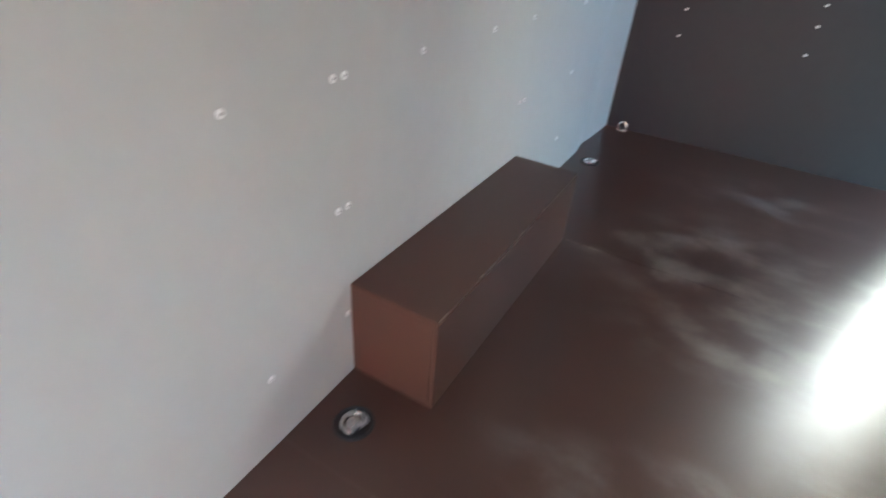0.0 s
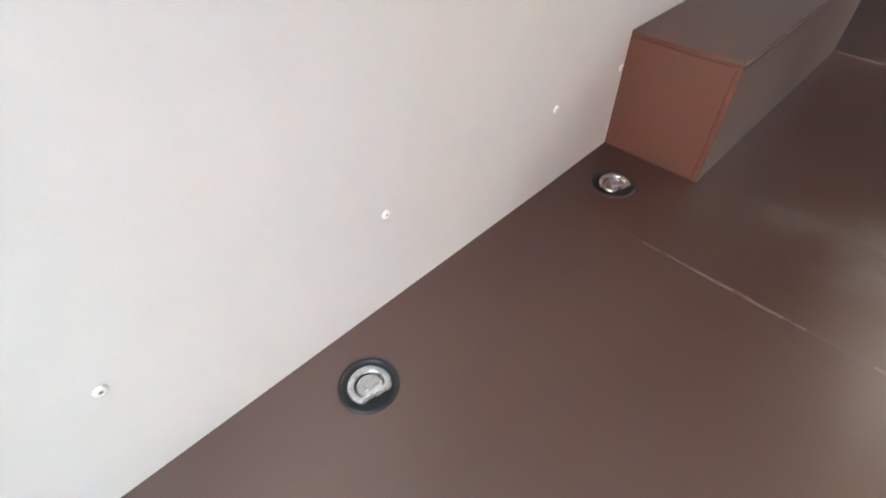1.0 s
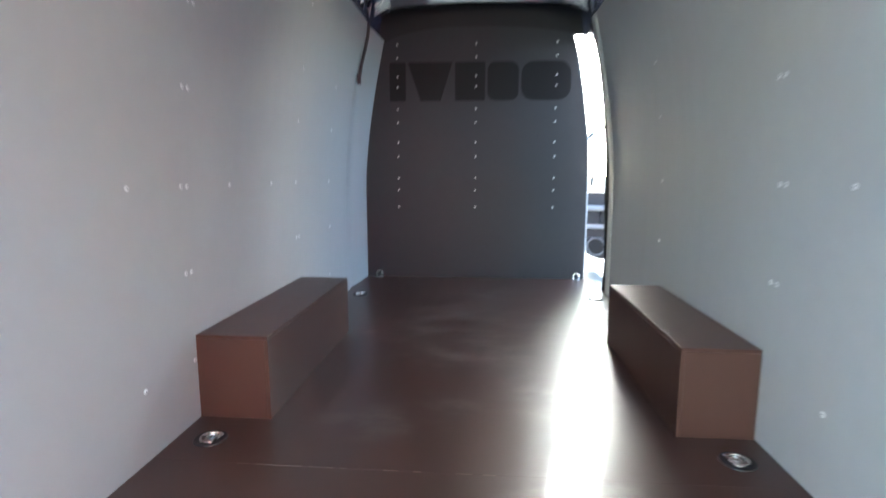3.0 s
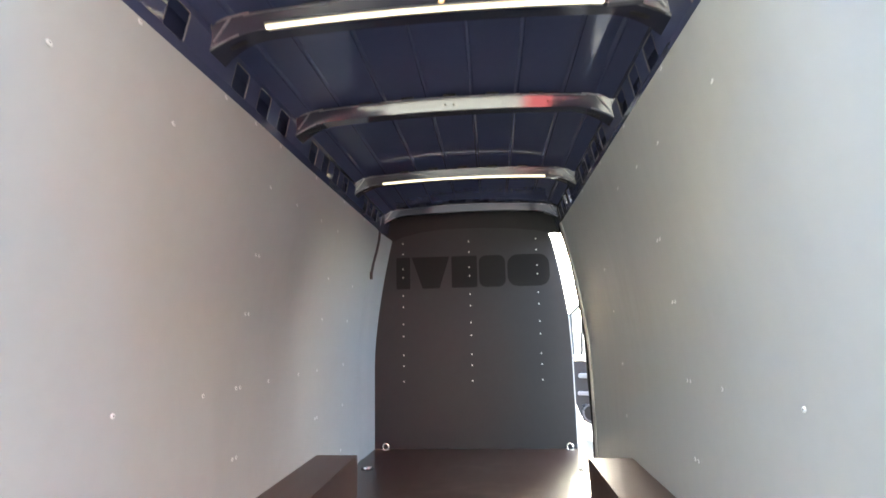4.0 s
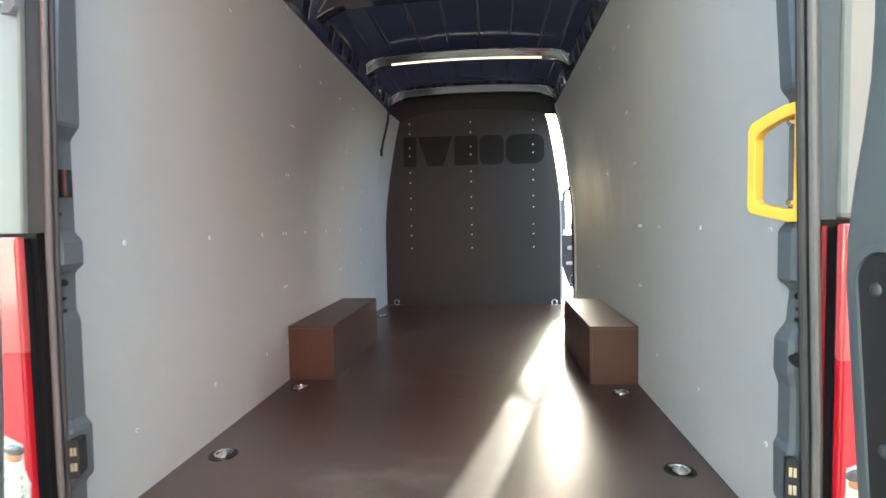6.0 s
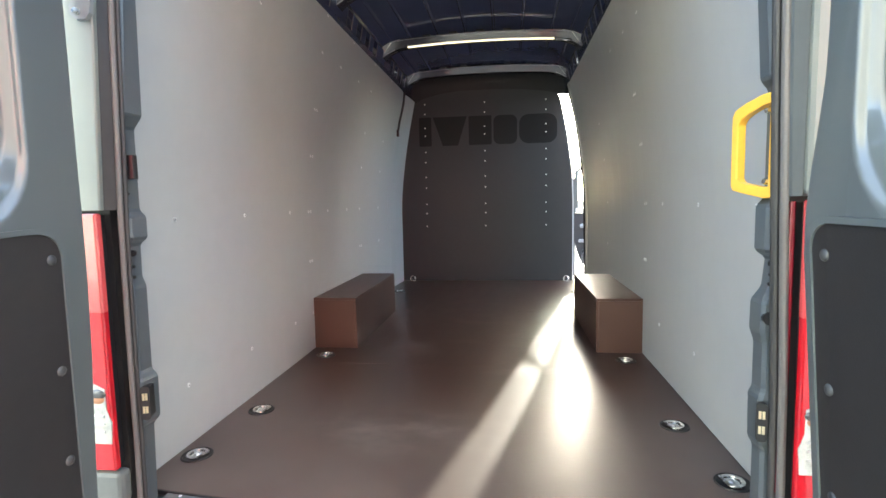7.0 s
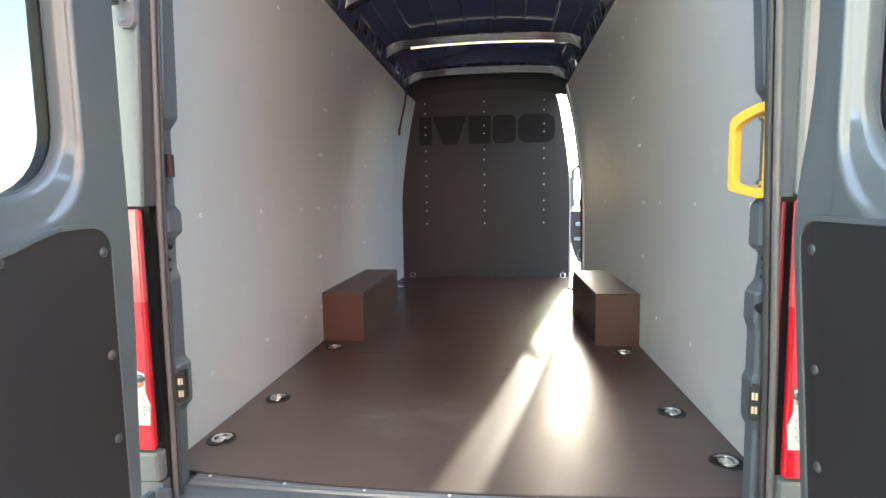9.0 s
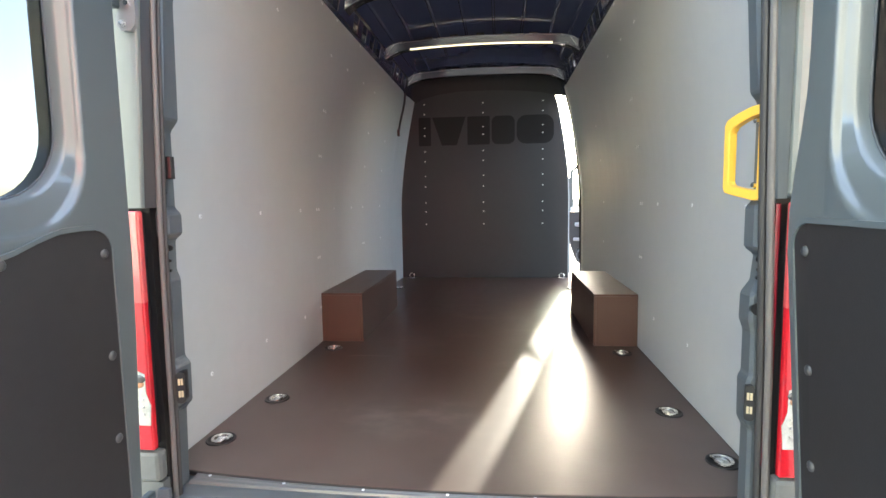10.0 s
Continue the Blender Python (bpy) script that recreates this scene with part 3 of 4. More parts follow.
# ---- lashing rings ----
def lashing_ring(x, y, turn=0):
    t = thing("lashing_ring", pose(x, y, 0, 0, 0, turn), "zinc plated lashing ring in a black recessed floor cup", "lashing ring", "floor lashing rings")
    bm = bmesh.new()
    prof = [(0.0495, 0.0004), (0.0485, 0.0030), (0.0465, 0.0042), (0.0445, 0.0040), (0.0425, 0.0020), (0.041, 0.0010), (0.0, 0.0008)]
    vs = [[bm.verts.new((max(r, 0.001) * math.cos(k * math.pi / 16), max(r, 0.001) * math.sin(k * math.pi / 16), z)) for k in range(32)] for r, z in prof]
    for a, b in zip(vs, vs[1:]):
        for k in range(32):
            bm.faces.new((a[k], a[(k + 1) % 32], b[(k + 1) % 32], b[k]))
    part("cup", bm, M_CUP, t, smooth=True)
    arc = [radians(a) for a in np.linspace(-38, 218, 26)]
    outer = [(0.0340 * math.cos(a), 0.0340 * math.sin(a) - 0.004) for a in arc]
    inner = [(0.0240 * math.cos(a), 0.0240 * math.sin(a) * 0.92 - 0.003) for a in arc]
    bm = ring_plate(bmesh.new(), outer, inner, lambda u, v, d: (u, v, 0.0078 + 0.03 * (v + 0.022) - d), 0.0055)
    bmesh.ops.bevel(bm, geom=list(bm.edges), offset=0.0016, segments=2, affect="EDGES", profile=0.5)
    part("ring", bm, M_CHROME, t, smooth=True)
    plate_ = [(0.0205 * math.cos(a), 0.0205 * math.sin(a) - 0.004) for a in arc]
    base = part("base_plate", plate(bmesh.new(), plate_, lambda u, v, d: (u, v, 0.0042 - d), 0.0034), M_CHROME, t)
    part("bolt", cylinder(bmesh.new(), pose(0, -0.003, 0.0055), 0.0105, 0.0085, 0.003, 6), M_CHROME, base)
    part("hinge_pin", tube(bmesh.new(), [(-0.025, -0.0240, 0.0075), (0.025, -0.0240, 0.0075)], 0.004, 8), M_CHROME, t, smooth=True)
    return t


first = lashing_ring(-0.763, 1.330, 75)
for x, y, a in ((-0.761, 0.617, 80), (-0.798, 0.261, 70), (0.765, 1.331, -80), (0.766, 0.600, -75), (0.811, 0.246, -80), (-0.772, 3.225, 90), (0.772, 3.22, -90)):
    copy_thing(first, pose(x, y, 0, 0, 0, a))


def eye_bolt(x):
    t = thing("lashing_eye", pose(x, LENGTH - 0.03, 0), "standing zinc plated lashing eye at the foot of the bulkhead", "lashing eye", "bulkhead lashing eyes")
    pts = [(0.024 * math.cos(a), 0, 0.024 + 0.026 * math.sin(a)) for a in np.linspace(radians(-50), radians(230), 20)]
    part("eye", tube(bmesh.new(), pts, 0.006, 8), M_CHROME, t, smooth=True)
    part("foot", boxed(-0.03, 0.03, -0.018, 0.018, 0, 0.005, 0.002), M_CHROME, t)
    return t


eye_bolt(-0.762)
eye_bolt(0.750)


# ---- bulkhead: emblem and screws ----
def emblem(name, outline):
    bm = plate(bmesh.new(), outline, lambda u, v, d: (u, LENGTH - 0.0015 + d, v), 0.0013)
    part(name, bm, M_LOGO, bulkhead, "dark plain emblem shape")


def block(x0, x1, z0, z1, r=0.012):
    return [(u + (x0 + x1) / 2, v + (z0 + z1) / 2) for u, v in rounded(x1 - x0, z1 - z0, r, 5)]


emblem("emblem_bar", block(-0.668, -0.545, 1.338, 1.618))
emblem("emblem_wedge", [(-0.530, 1.617), (-0.195, 1.617), (-0.285, 1.338), (-0.435, 1.338)])
emblem("emblem_block", block(-0.178, 0.045, 1.338, 1.616))
emblem("emblem_block", block(0.062, 0.290, 1.337, 1.615, 0.06))
emblem("emblem_block", block(0.308, 0.668, 1.336, 1.614, 0.09))


def screw_mesh(r, h):
    bm = bmesh.new()
    rings = [(r, 0.0), (r * 0.96, h * 0.45), (r * 0.7, h * 0.9), (r * 0.34, h), (r * 0.28, h * 0.5)]
    vs = [[bm.verts.new((q * math.cos(k * math.pi / 5), q * math.sin(k * math.pi / 5), z)) for k in range(10)] for q, z in rings]
    for a, b in zip(vs, vs[1:]):
        for k in range(10):
            bm.faces.new((a[k], a[(k + 1) % 10], b[(k + 1) % 10], b[k]))
    bm.faces.new(vs[-1])
    me = bpy.data.meshes.new("screw")
    bm.to_mesh(me)
    bm.free()
    me.materials.append(M_SCREW)
    me.materials.append(M_SLOT)
    for p in me.polygons[-11:]:
        p.material_index = 1
    return me


SCREW = screw_mesh(0.0062, 0.0030)
WALL_SCREW = screw_mesh(0.0082, 0.0032)
SILL_SCREW = screw_mesh(0.0046, 0.0026)


def screw(parent, m, me=None):
    ob = new("screw", me or SCREW)
    ob.parent = parent
    ob.matrix_world = m
    return ob


for x in (-0.608, -0.022, 0.563):
    for z in (0.549, 0.677, 0.768, 0.929, 1.035, 1.182, 1.28, 1.44, 1.515, 1.65, 1.745):
        screw(bulkhead, pose(x, LENGTH - 0.0003 - (0.0015 if 1.33 < z < 1.62 else 0), z, 90))


def wall_screw(w, side, y, z):
    lean = math.degrees(math.atan2(smooth_width(z - 0.05) - smooth_width(z + 0.05), 0.1))
    screw(w, pose(side * (smooth_width(z) + wall_dip(side, y) - 0.0003), y, z, 0, -side * (90 - lean) if side > 0 else 90 - lean, 0), WALL_SCREW)


LEFT_ROWS = ((0.200, (0.341, 0.766, 1.206, 1.452, 2.9)), (0.486, (1.437, 1.468, 2.385, 2.42, 2.93)),
             (0.755, (0.326, 0.764, 1.198, 1.440, 1.472, 1.745, 2.11, 2.400, 2.93)),
             (1.050, (1.440, 1.470, 2.40, 2.93)), (1.292, (1.440, 1.470, 2.40, 2.93)),
             (1.580, (0.341, 0.766, 1.440, 1.745, 2.10, 2.40)), (1.762, (0.55, 0.98, 1.20, 1.44, 1.9, 2.4, 2.9)))
RIGHT_ROWS = ((0.218, (0.310, 0.740, 1.18)), (0.486, (1.420, 1.450, 2.40)), (0.764, (0.300, 0.730, 1.156, 1.417, 1.447, 2.40)),
              (1.053, (1.420, 1.450, 2.40)), (1.292, (1.420, 1.450, 2.40)), (1.590, (0.310, 0.736, 1.180, 1.440, 1.75)),
              (1.762, (0.55, 0.98, 1.44, 1.9, 2.4)))
for w, side, rows in ((wall_left, -1, LEFT_ROWS), (wall_right, 1, RIGHT_ROWS)):
    for z, ys in rows:
        for y in ys:
            wall_screw(w, side, y, z)

# edge of the right lining at the side opening: pale trim and black seal
bm = bmesh.new()
grid(bm, [[(smooth_width(z) + 0.004, y, z) for z in ZS] for y in (3.308, 3.392)])
bmesh.ops.recalc_face_normals(bm, faces=bm.faces)
bmesh.ops.solidify(bm, geom=list(bm.faces), thickness=0.01)
part("edge_trim", bm, M_PALE, wall_right, "pale edge trim")
EDGE_Z = (0.0, 0.2, 0.32, 0.45, 0.6, 0.75, 0.85, 0.95, 1.2, 1.5, 1.7, 1.78)
EDGE_Y = (3.48, 3.45, 3.47, 3.49, 3.52, 3.52, 3.50, 3.48, 3.46, 3.41, 3.46, 3.46)
bm = bmesh.new()
zs = [i * 0.05 for i in range(36)]
sweep(bm, [(smooth_width(z), 3.39, z) for z in zs],
      lambda i: [(-0.004, 0, 0), (-0.008, float(np.interp(zs[i], EDGE_Z, EDGE_Y)) - 3.398, 0), (0.0, float(np.interp(zs[i], EDGE_Z, EDGE_Y)) - 3.39, 0), (0.06, float(np.interp(zs[i], EDGE_Z, EDGE_Y)) - 3.43, 0), (0.06, 0, 0)])
part("seal", bm, M_DULLBLACK, wall_right, "black rubber door seal")


# ---- open front passenger door seen through the side opening ----
def passenger_door():
    turn = 70
    t = thing("cab_door", pose(1.02, 5.28, -0.30, 0, 0, turn - 90), "open cab door with grey trim and side window", "vehicle door")
    # local: u runs from the hinge to the free edge along +x, v up, depth along y
    def to3d(u, v, d):
        return (u, -d, v)
    outer = [(0.0, 0.92), (0.0, 0.58), (0.03, 0.46), (0.07, 0.35), (0.13, 0.275), (0.22, 0.25), (0.84, 0.25), (0.90, 0.29), (0.92, 0.36), (0.92, 0.92)]
    part("trim_panel", plate(bmesh.new(), outer, to3d, 0.05), M_DOORTRIM, t)
    part("armrest", boxed(0.08, 0.80, -0.115, -0.05, 0.74, 0.79, 0.015), M_LEDGE, t)
    part("pocket", boxed(0.10, 0.84, -0.125, -0.05, 0.30, 0.47, 0.02), M_BLACK, t)
    part("shelf", boxed(0.06, 0.82, -0.10, -0.05, 0.56, 0.60, 0.01), M_LEDGE, t)
    part("pull_handle", tube(bmesh.new(), [(0.22, -0.05, 0.62), (0.22, -0.095, 0.64), (0.22, -0.095, 0.70), (0.22, -0.05, 0.73)], 0.014), M_BLACK, t)
    o = [(0.0, 0.925), (0.0, 1.43), (0.10, 1.50), (0.30, 1.62), (0.50, 1.73), (0.85, 1.78), (0.92, 1.70), (0.92, 0.925)]
    i = [(0.040, 0.985), (0.040, 1.418), (0.11, 1.474), (0.30, 1.590), (0.505, 1.702), (0.83, 1.746), (0.885, 1.68), (0.885, 0.985)]
    frame_ = part("window_frame", ring_plate(bmesh.new(), o, i, to3d, 0.045), M_PAINT, t)
    part("divider", tube(bmesh.new(), [(0.115, -0.02, 0.985), (0.150, -0.02, 1.47)], 0.013), M_BLACK, frame_)
    part("sill_trim", boxed(0.02, 0.90, -0.075, -0.046, 0.928, 0.982, 0.012), M_PALE, t, "pale window sill trim")
    p = part("pane", plate(bmesh.new(), i, lambda u, v, d: (u, -0.02 - d, v), 0.004), M_CABGLASS, t)
    p.visible_shadow = False
    speaker = part("speaker_ring", tube(bmesh.new(), [(0.20 + 0.085 * math.cos(a), -0.128, 0.385 + 0.085 * math.sin(a)) for a in np.linspace(0, 2 * math.pi, 25)[:-1]], 0.010, 8, True), M_TRIM, t, smooth=True)
    part("speaker_grille", cylinder(bmesh.new(), pose(0.20, -0.127, 0.385, 90), 0.08, 0.08, 0.006, 24), M_BLACK, speaker)
    part("mirror_arm", tube(bmesh.new(), [(0.0, 0.03, 1.42), (0.12, 0.05, 1.55)], 0.010), M_BLACK, t)
    return t


passenger_door()
bm = boxed(0.94, 1.02, 5.26, 5.36, -0.36, 1.05, 0.015)
tagged(part("cab_side_frame", bm, M_PAINT), "slate grey front pillar of the cab doorway", "van body", kind="structure")

# ---- strap and loose cable at the roof rail ----
t = thing("hanging_strap", pose(-0.712, 3.38, 1.765), "dark webbing strap hanging from the roof rail", "strap")
bm = sweep(bmesh.new(), [(0, 0, 0), (-0.006, -0.01, -0.08), (-0.022, -0.02, -0.16), (-0.045, -0.035, -0.26), (-0.060, -0.04, -0.345)],
           lambda i: [(-0.007, -0.014, 0), (0.007, -0.014, 0), (0.007, 0.014, 0), (-0.007, 0.014, 0)])
part("webbing", bm, M_STRAP, t)
part("tip", boxed(-0.070, -0.052, -0.058, -0.024, -0.385, -0.325, 0.003), M_DULLRED, t, "dull red tip")
t = thing("cable", pose(-0.726, 0.36, 1.925), "thin pale cable hanging loose from the roof rail", "cable")
part("wire", tube(bmesh.new(), [(0, 0, 0.03), (0.006, 0.07, 0.0), (0.008, 0.14, -0.012), (0.002, 0.20, -0.02), (0.006, 0.27, -0.035), (0.004, 0.30, -0.03)], 0.0035, 6), M_PALE, t, smooth=True)

# ---- rear doorway ----
LEFT_EDGE = ((-0.03, 0.765), (0.215, 0.758), (0.236, 0.738), (0.350, 0.736), (0.366, 0.752), (0.59, 0.750), (0.615, 0.760), (0.700, 0.758), (0.716, 0.736), (0.772, 0.736), (0.788, 0.753),
             (0.995, 0.752), (1.025, 0.728), (1.33, 0.721), (1.58, 0.672), (1.82, 0.612))
RIGHT_EDGE = ((-0.03, 0.757), (0.220, 0.757), (0.240, 0.746), (0.345, 0.744), (0.360, 0.752), (0.465, 0.752), (0.495, 0.742), (0.560, 0.743), (0.590, 0.764), (0.655, 0.770), (0.672, 0.747),
              (0.770, 0.747), (0.790, 0.764), (1.020, 0.764), (1.042, 0.747), (1.25, 0.734), (1.58, 0.672), (1.82, 0.612))


def jamb(side, edge, nm):
    zs = sorted({round(z + d, 4) for z, _ in edge for d in (-0.004, 0.004)})
    ex = [float(np.interp(z, [e[0] for e in edge], [e[1] for e in edge])) for z in zs]
    base = [float(np.interp(z, (-0.03, 1.0, 1.33, 1.82), (0.766, 0.762, 0.735, 0.625))) for z in zs]
    bm = bmesh.new()
    path = [(0, 0, z) for z in zs]

    def section(i):
        x, out = ex[i], 0.9 * (base[i] - ex[i])
        w = smooth_width(max(0, zs[i])) + 0.08
        return [(side * a, b, 0) for a, b in ((x, 0.030), (x + 0.002, 0.004 - out), (x + 0.008, -0.006 - out), (x + 0.045, -0.010 - out * 0.5), (x + 0.055, -0.004), (w, -0.004), (w, 0.026), (x + 0.02, 0.030))]
    sweep(bm, path, section)
    return tagged(part(nm, bm, M_JAMB), "slate grey painted rear door pillar with pressed steps", "pillar", kind="structure")


pillar_l = jamb(-1, LEFT_EDGE, "rear_pillar_left")
pillar_r = jamb(1, RIGHT_EDGE, "rear_pillar_right")


def pillar_hole(par, x, z, r, y=-0.0085):
    part("hole", cylinder(bmesh.new(), pose(x, y - 0.001, z, 90), r, r, 0.004, 14), M_BLACK, par)


for z, r in ((0.680, 0.008), (0.645, 0.004), (0.618, 0.004), (0.96, 0.004), (0.83, 0.004)):
    pillar_hole(pillar_l, -0.745 if r > 0.005 else -0.748, z, r, -0.013)
part("opening", boxed(-0.747, -0.724, -0.0175, -0.002, 0.866, 0.926, 0.002), M_BLACK, pillar_l)
part("opening_lining", boxed(-0.733, -0.726, -0.019, -0.0172, 0.868, 0.924, 0.0005), M_DULLRED, pillar_l, "dull red edge inside the opening")
for x, z, r in ((0.766, 0.645, 0.008), (0.768, 0.675, 0.004), (0.764, 0.620, 0.004), (0.762, 0.600, 0.004)):
    pillar_hole(pillar_r, x, z, r)
bm = bmesh.new()
plate(bm, [(u * 1.0 + 0.762, v + 0.527) for u, v in rounded(0.034, 0.030, 0.0145)], lambda u, v, d: (u, -0.027 + d, v), 0.02)
part("hole", bm, M_BLACK, pillar_r)


def contact(side):
    t = thing("contact_plate", pose(-0.7265 if side < 0 else 0.749, -0.031 if side < 0 else -0.026, 0.297, 0, 0, -side * 18), "black contact plate with brass contacts on the door pillar", "contact plate", "door contact plates")
    part("foot", boxed(-0.009, 0.009, 0.0025, 0.030, -0.039, 0.039), M_BLACK, t)
    body = part("body", plate(bmesh.new(), rounded(0.022, 0.088, 0.009), lambda u, v, d: (u, -0.010 + d, v), 0.012), M_BLACK, t)
    for z in (-0.017, 0.017):
        for x in (-0.0035, 0.0035):
            part("contact", boxed(x - 0.0028, x + 0.0028, -0.0115, -0.0095, z - 0.009, z + 0.009, 0.0006), M_GOLD, body, "pale brass contact")
    return t


contact(-1)
contact(1)


def seal(side, dx, y, r, nm, mat, lab):
    zs = (-0.06, 0.2, 0.4, 0.74, 1.0, 1.2, 1.31, 1.58, 1.82)
    xs_ = (0.788, 0.784, 0.781, 0.770, 0.763, 0.758, 0.752, 0.701, 0.641) if side > 0 else (0.764, 0.760, 0.760, 0.756, 0.746, 0.739, 0.734, 0.690, 0.632)
    bm = tube(bmesh.new(), [(side * (x + dx), y, z) for x, z in zip(xs_, zs)], r, 10)
    tagged(part(nm, bm, mat, smooth=True), lab, "door seal", kind="structure")


M_DARKFLANGE = material("dark_slate_flange", (0.030, 0.030, 0.031), 0.45, spec=0.3, var=0.08, scale=6)
M_BUMPER = material("grey_bumper_plastic", (0.13, 0.135, 0.125), 0.5, var=0.08, scale=6)
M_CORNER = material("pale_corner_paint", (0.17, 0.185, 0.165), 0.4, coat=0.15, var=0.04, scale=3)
for side, nm in ((-1, "left"), (1, "right")):
    seal(side, -0.008, -0.060 if side > 0 else -0.045, 0.0085 if side > 0 else 0.0068, "door_seal_" + nm, M_SEAL, "grey rubber seal round the rear doorway")
    seal(side, -0.014 if side > 0 else -0.011, -0.036 if side > 0 else -0.030, 0.009 if side > 0 else 0.006, "seal_lip_" + nm, M_RUBBER, "black rubber lip of the rear door seal")
    zs = (0.79, 1.03, 1.24, 1.34, 1.58, 1.84)
    near = (0.764, 0.757, 0.752, 0.740, 0.696, 0.633) if side > 0 else (0.747, 0.738, 0.732, 0.722, 0.686, 0.628)
    rim = (0.790,) * 6 if side > 0 else (0.768, 0.756, 0.746, 0.738, 0.708, 0.660)
    sweep_to = (lambda i: [(side * near[i], -0.046, 0), (side * (near[i] + 0.001), -0.066, 0), (side * (near[i] + 0.005), -0.072, 0), (side * 0.786, -0.078, 0), (side * 0.791, -0.046, 0)]) if side > 0 else \
        (lambda i: [(side * near[i], -0.034, 0), (side * near[i], -0.042, 0), (side * (rim[i] + 0.002), -0.068, 0), (side * 0.80, -0.0705, 0), (side * 0.80, -0.034, 0)])
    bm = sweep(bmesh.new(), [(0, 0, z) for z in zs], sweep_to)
    # the left flange takes a darker colour than the right
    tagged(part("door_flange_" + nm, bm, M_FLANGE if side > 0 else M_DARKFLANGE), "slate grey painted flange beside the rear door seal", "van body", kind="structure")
    bm = boxed(min(side * 0.775, side * 1.0), max(side * 0.775, side * 1.0), -0.045, -0.008, -0.12, 1.84)
    tagged(part("door_channel_" + nm, bm, M_BLACK), "dark channel beside the rear door seal", "pillar", kind="structure")
    a, b = sorted((side * (0.770 if side < 0 else 0.787), side * 1.005))
    if side > 0:
        bm = boxed(a, b, -0.085, -0.046, 0.790, 1.84, 0.012)
    else:
        bm = sweep(bmesh.new(), [(0, 0, z) for z in zs], lambda i: [(-rim[i], -0.0715, 0), (-rim[i], -0.082, 0), (-rim[i] - 0.003, -0.085, 0), (-1.005, -0.085, 0), (-1.005, -0.0715, 0)])
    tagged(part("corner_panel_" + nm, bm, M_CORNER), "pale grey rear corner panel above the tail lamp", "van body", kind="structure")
    bm = boxed(a, b, -0.085, -0.046, 0.045, 0.132, 0.012)
    box(bm, a, b, -0.075, -0.046, -0.30, 0.043)
    tagged(part("bumper_corner_" + nm, bm, M_BUMPER), "pale grey bumper corner under the tail lamp", "bumper", kind="structure")


M_SMOKED = material("smoked_reflector", (0.10, 0.095, 0.09), 0.25, coat=0.4, var=0.2, scale=60)
M_PALERED = material("pale_red_lens", (0.62, 0.075, 0.075), 0.18, coat=0.8, var=0.1, scale=9)


def tail_lamp(side):
    t = thing("tail_lamp", pose(-0.893 if side < 0 else 0.908, -0.066, 0.14), "red and clear tail lamp on the van's rear corner", "tail lamp", "tail lamps")
    s = side
    part("red_lens", boxed(-0.118, 0.118, -0.026, -0.006, 0.0, 0.41, 0.006, 3), M_RED, t)
    part("housing", boxed(-0.105, 0.105, -0.007, 0.018, 0.004, 0.638), M_BLACK, t)
    if side > 0:
        part("side_lens", boxed(-0.136, -0.124, 0.004, 0.022, 0.004, 0.640, 0.003), M_DEEPRED, t)
    clear = [(-0.110, 0.072), (0.113, 0.072), (0.1165, 0.128), (0.106, 0.160), (0.105, 0.212), (0.06, 0.232), (-0.110, 0.285)]
    clear_lens = part("clear_lens", plate(bmesh.new(), clear, lambda u, v, d: (-s * u, -0.0275 + d, v), 0.018), M_CLEAR, t, "clear reversing lamp lens")
    part("upper_lens", boxed(-0.119, 0.119, -0.0268, -0.006, 0.40, 0.643, 0.006, 3), M_PALERED, t, "paler red upper lens")
    bm = bmesh.new()
    bmesh.ops.create_uvsphere(bm, u_segments=14, v_segments=8, radius=0.017, matrix=pose(-s * 0.083, -0.0265, 0.186) @ Matrix.Diagonal((1.2, 0.3, 0.75, 1)))
    part("amber_bulb", bm, M_AMBER, clear_lens, "amber bulb", smooth=True)
    bm = bmesh.new()
    bmesh.ops.create_uvsphere(bm, u_segments=16, v_segments=8, radius=0.02, matrix=pose(-s * 0.085, -0.0270, 0.199) @ Matrix.Diagonal((1.15, 0.3, 0.62, 1)))
    part("reflector", bm, M_SMOKED, clear_lens, "smoky bulb reflector", smooth=True)
    for z in (0.10, 0.12, 0.14):
        part("rib", boxed(-0.10, 0.10, -0.0305, -0.027, z, z + 0.006, 0.001), M_ALU, clear_lens)
    return t


tail_lamp(-1)
tail_lamp(1)


M_LEAF = material("light_grey_hinge_paint", (0.20, 0.205, 0.205), 0.35, coat=0.2, var=0.12, scale=20)


def hinge(side, z, paint):
    t = thing("door_hinge", pose(side * 0.75, -0.10, z), "grey painted door hinge with bolts", "hinge", "rear door hinges")
    outline = [(0.016, 0.085), (0.018, 0.0), (0.014, -0.024), (0.003, -0.037), (-0.020, -0.037), (-0.034, -0.024), (-0.036, -0.006), (-0.022, 0.020), (-0.014, 0.085)]
    leaf = part("leaf", plate(bmesh.new(), outline, lambda u, v, d: (-side * u, -0.004 + d, v), 0.012), paint, t)
    for u, v in ((-0.016, -0.019), (0.0, 0.026)):
        part("bolt", cylinder(bmesh.new(), pose(-side * u, -0.008, v, 90), 0.0085, 0.0065, 0.010, 6), M_CHROME, leaf)
    part("arm", boxed(*sorted((side * 0.030, side * 0.052)), -0.05, 0.010, 0.02, 0.075, 0.005), M_PAINT, t)
    part("knuckle", cylinder(bmesh.new(), pose(side * 0.042, -0.045, 0.03), 0.012, 0.012, 0.09, 14), paint, t)
    return t


for side in (-1, 1):
    hinge(side, 1.260, M_LEAF)
    hinge(side, -0.045, M_JAMB)


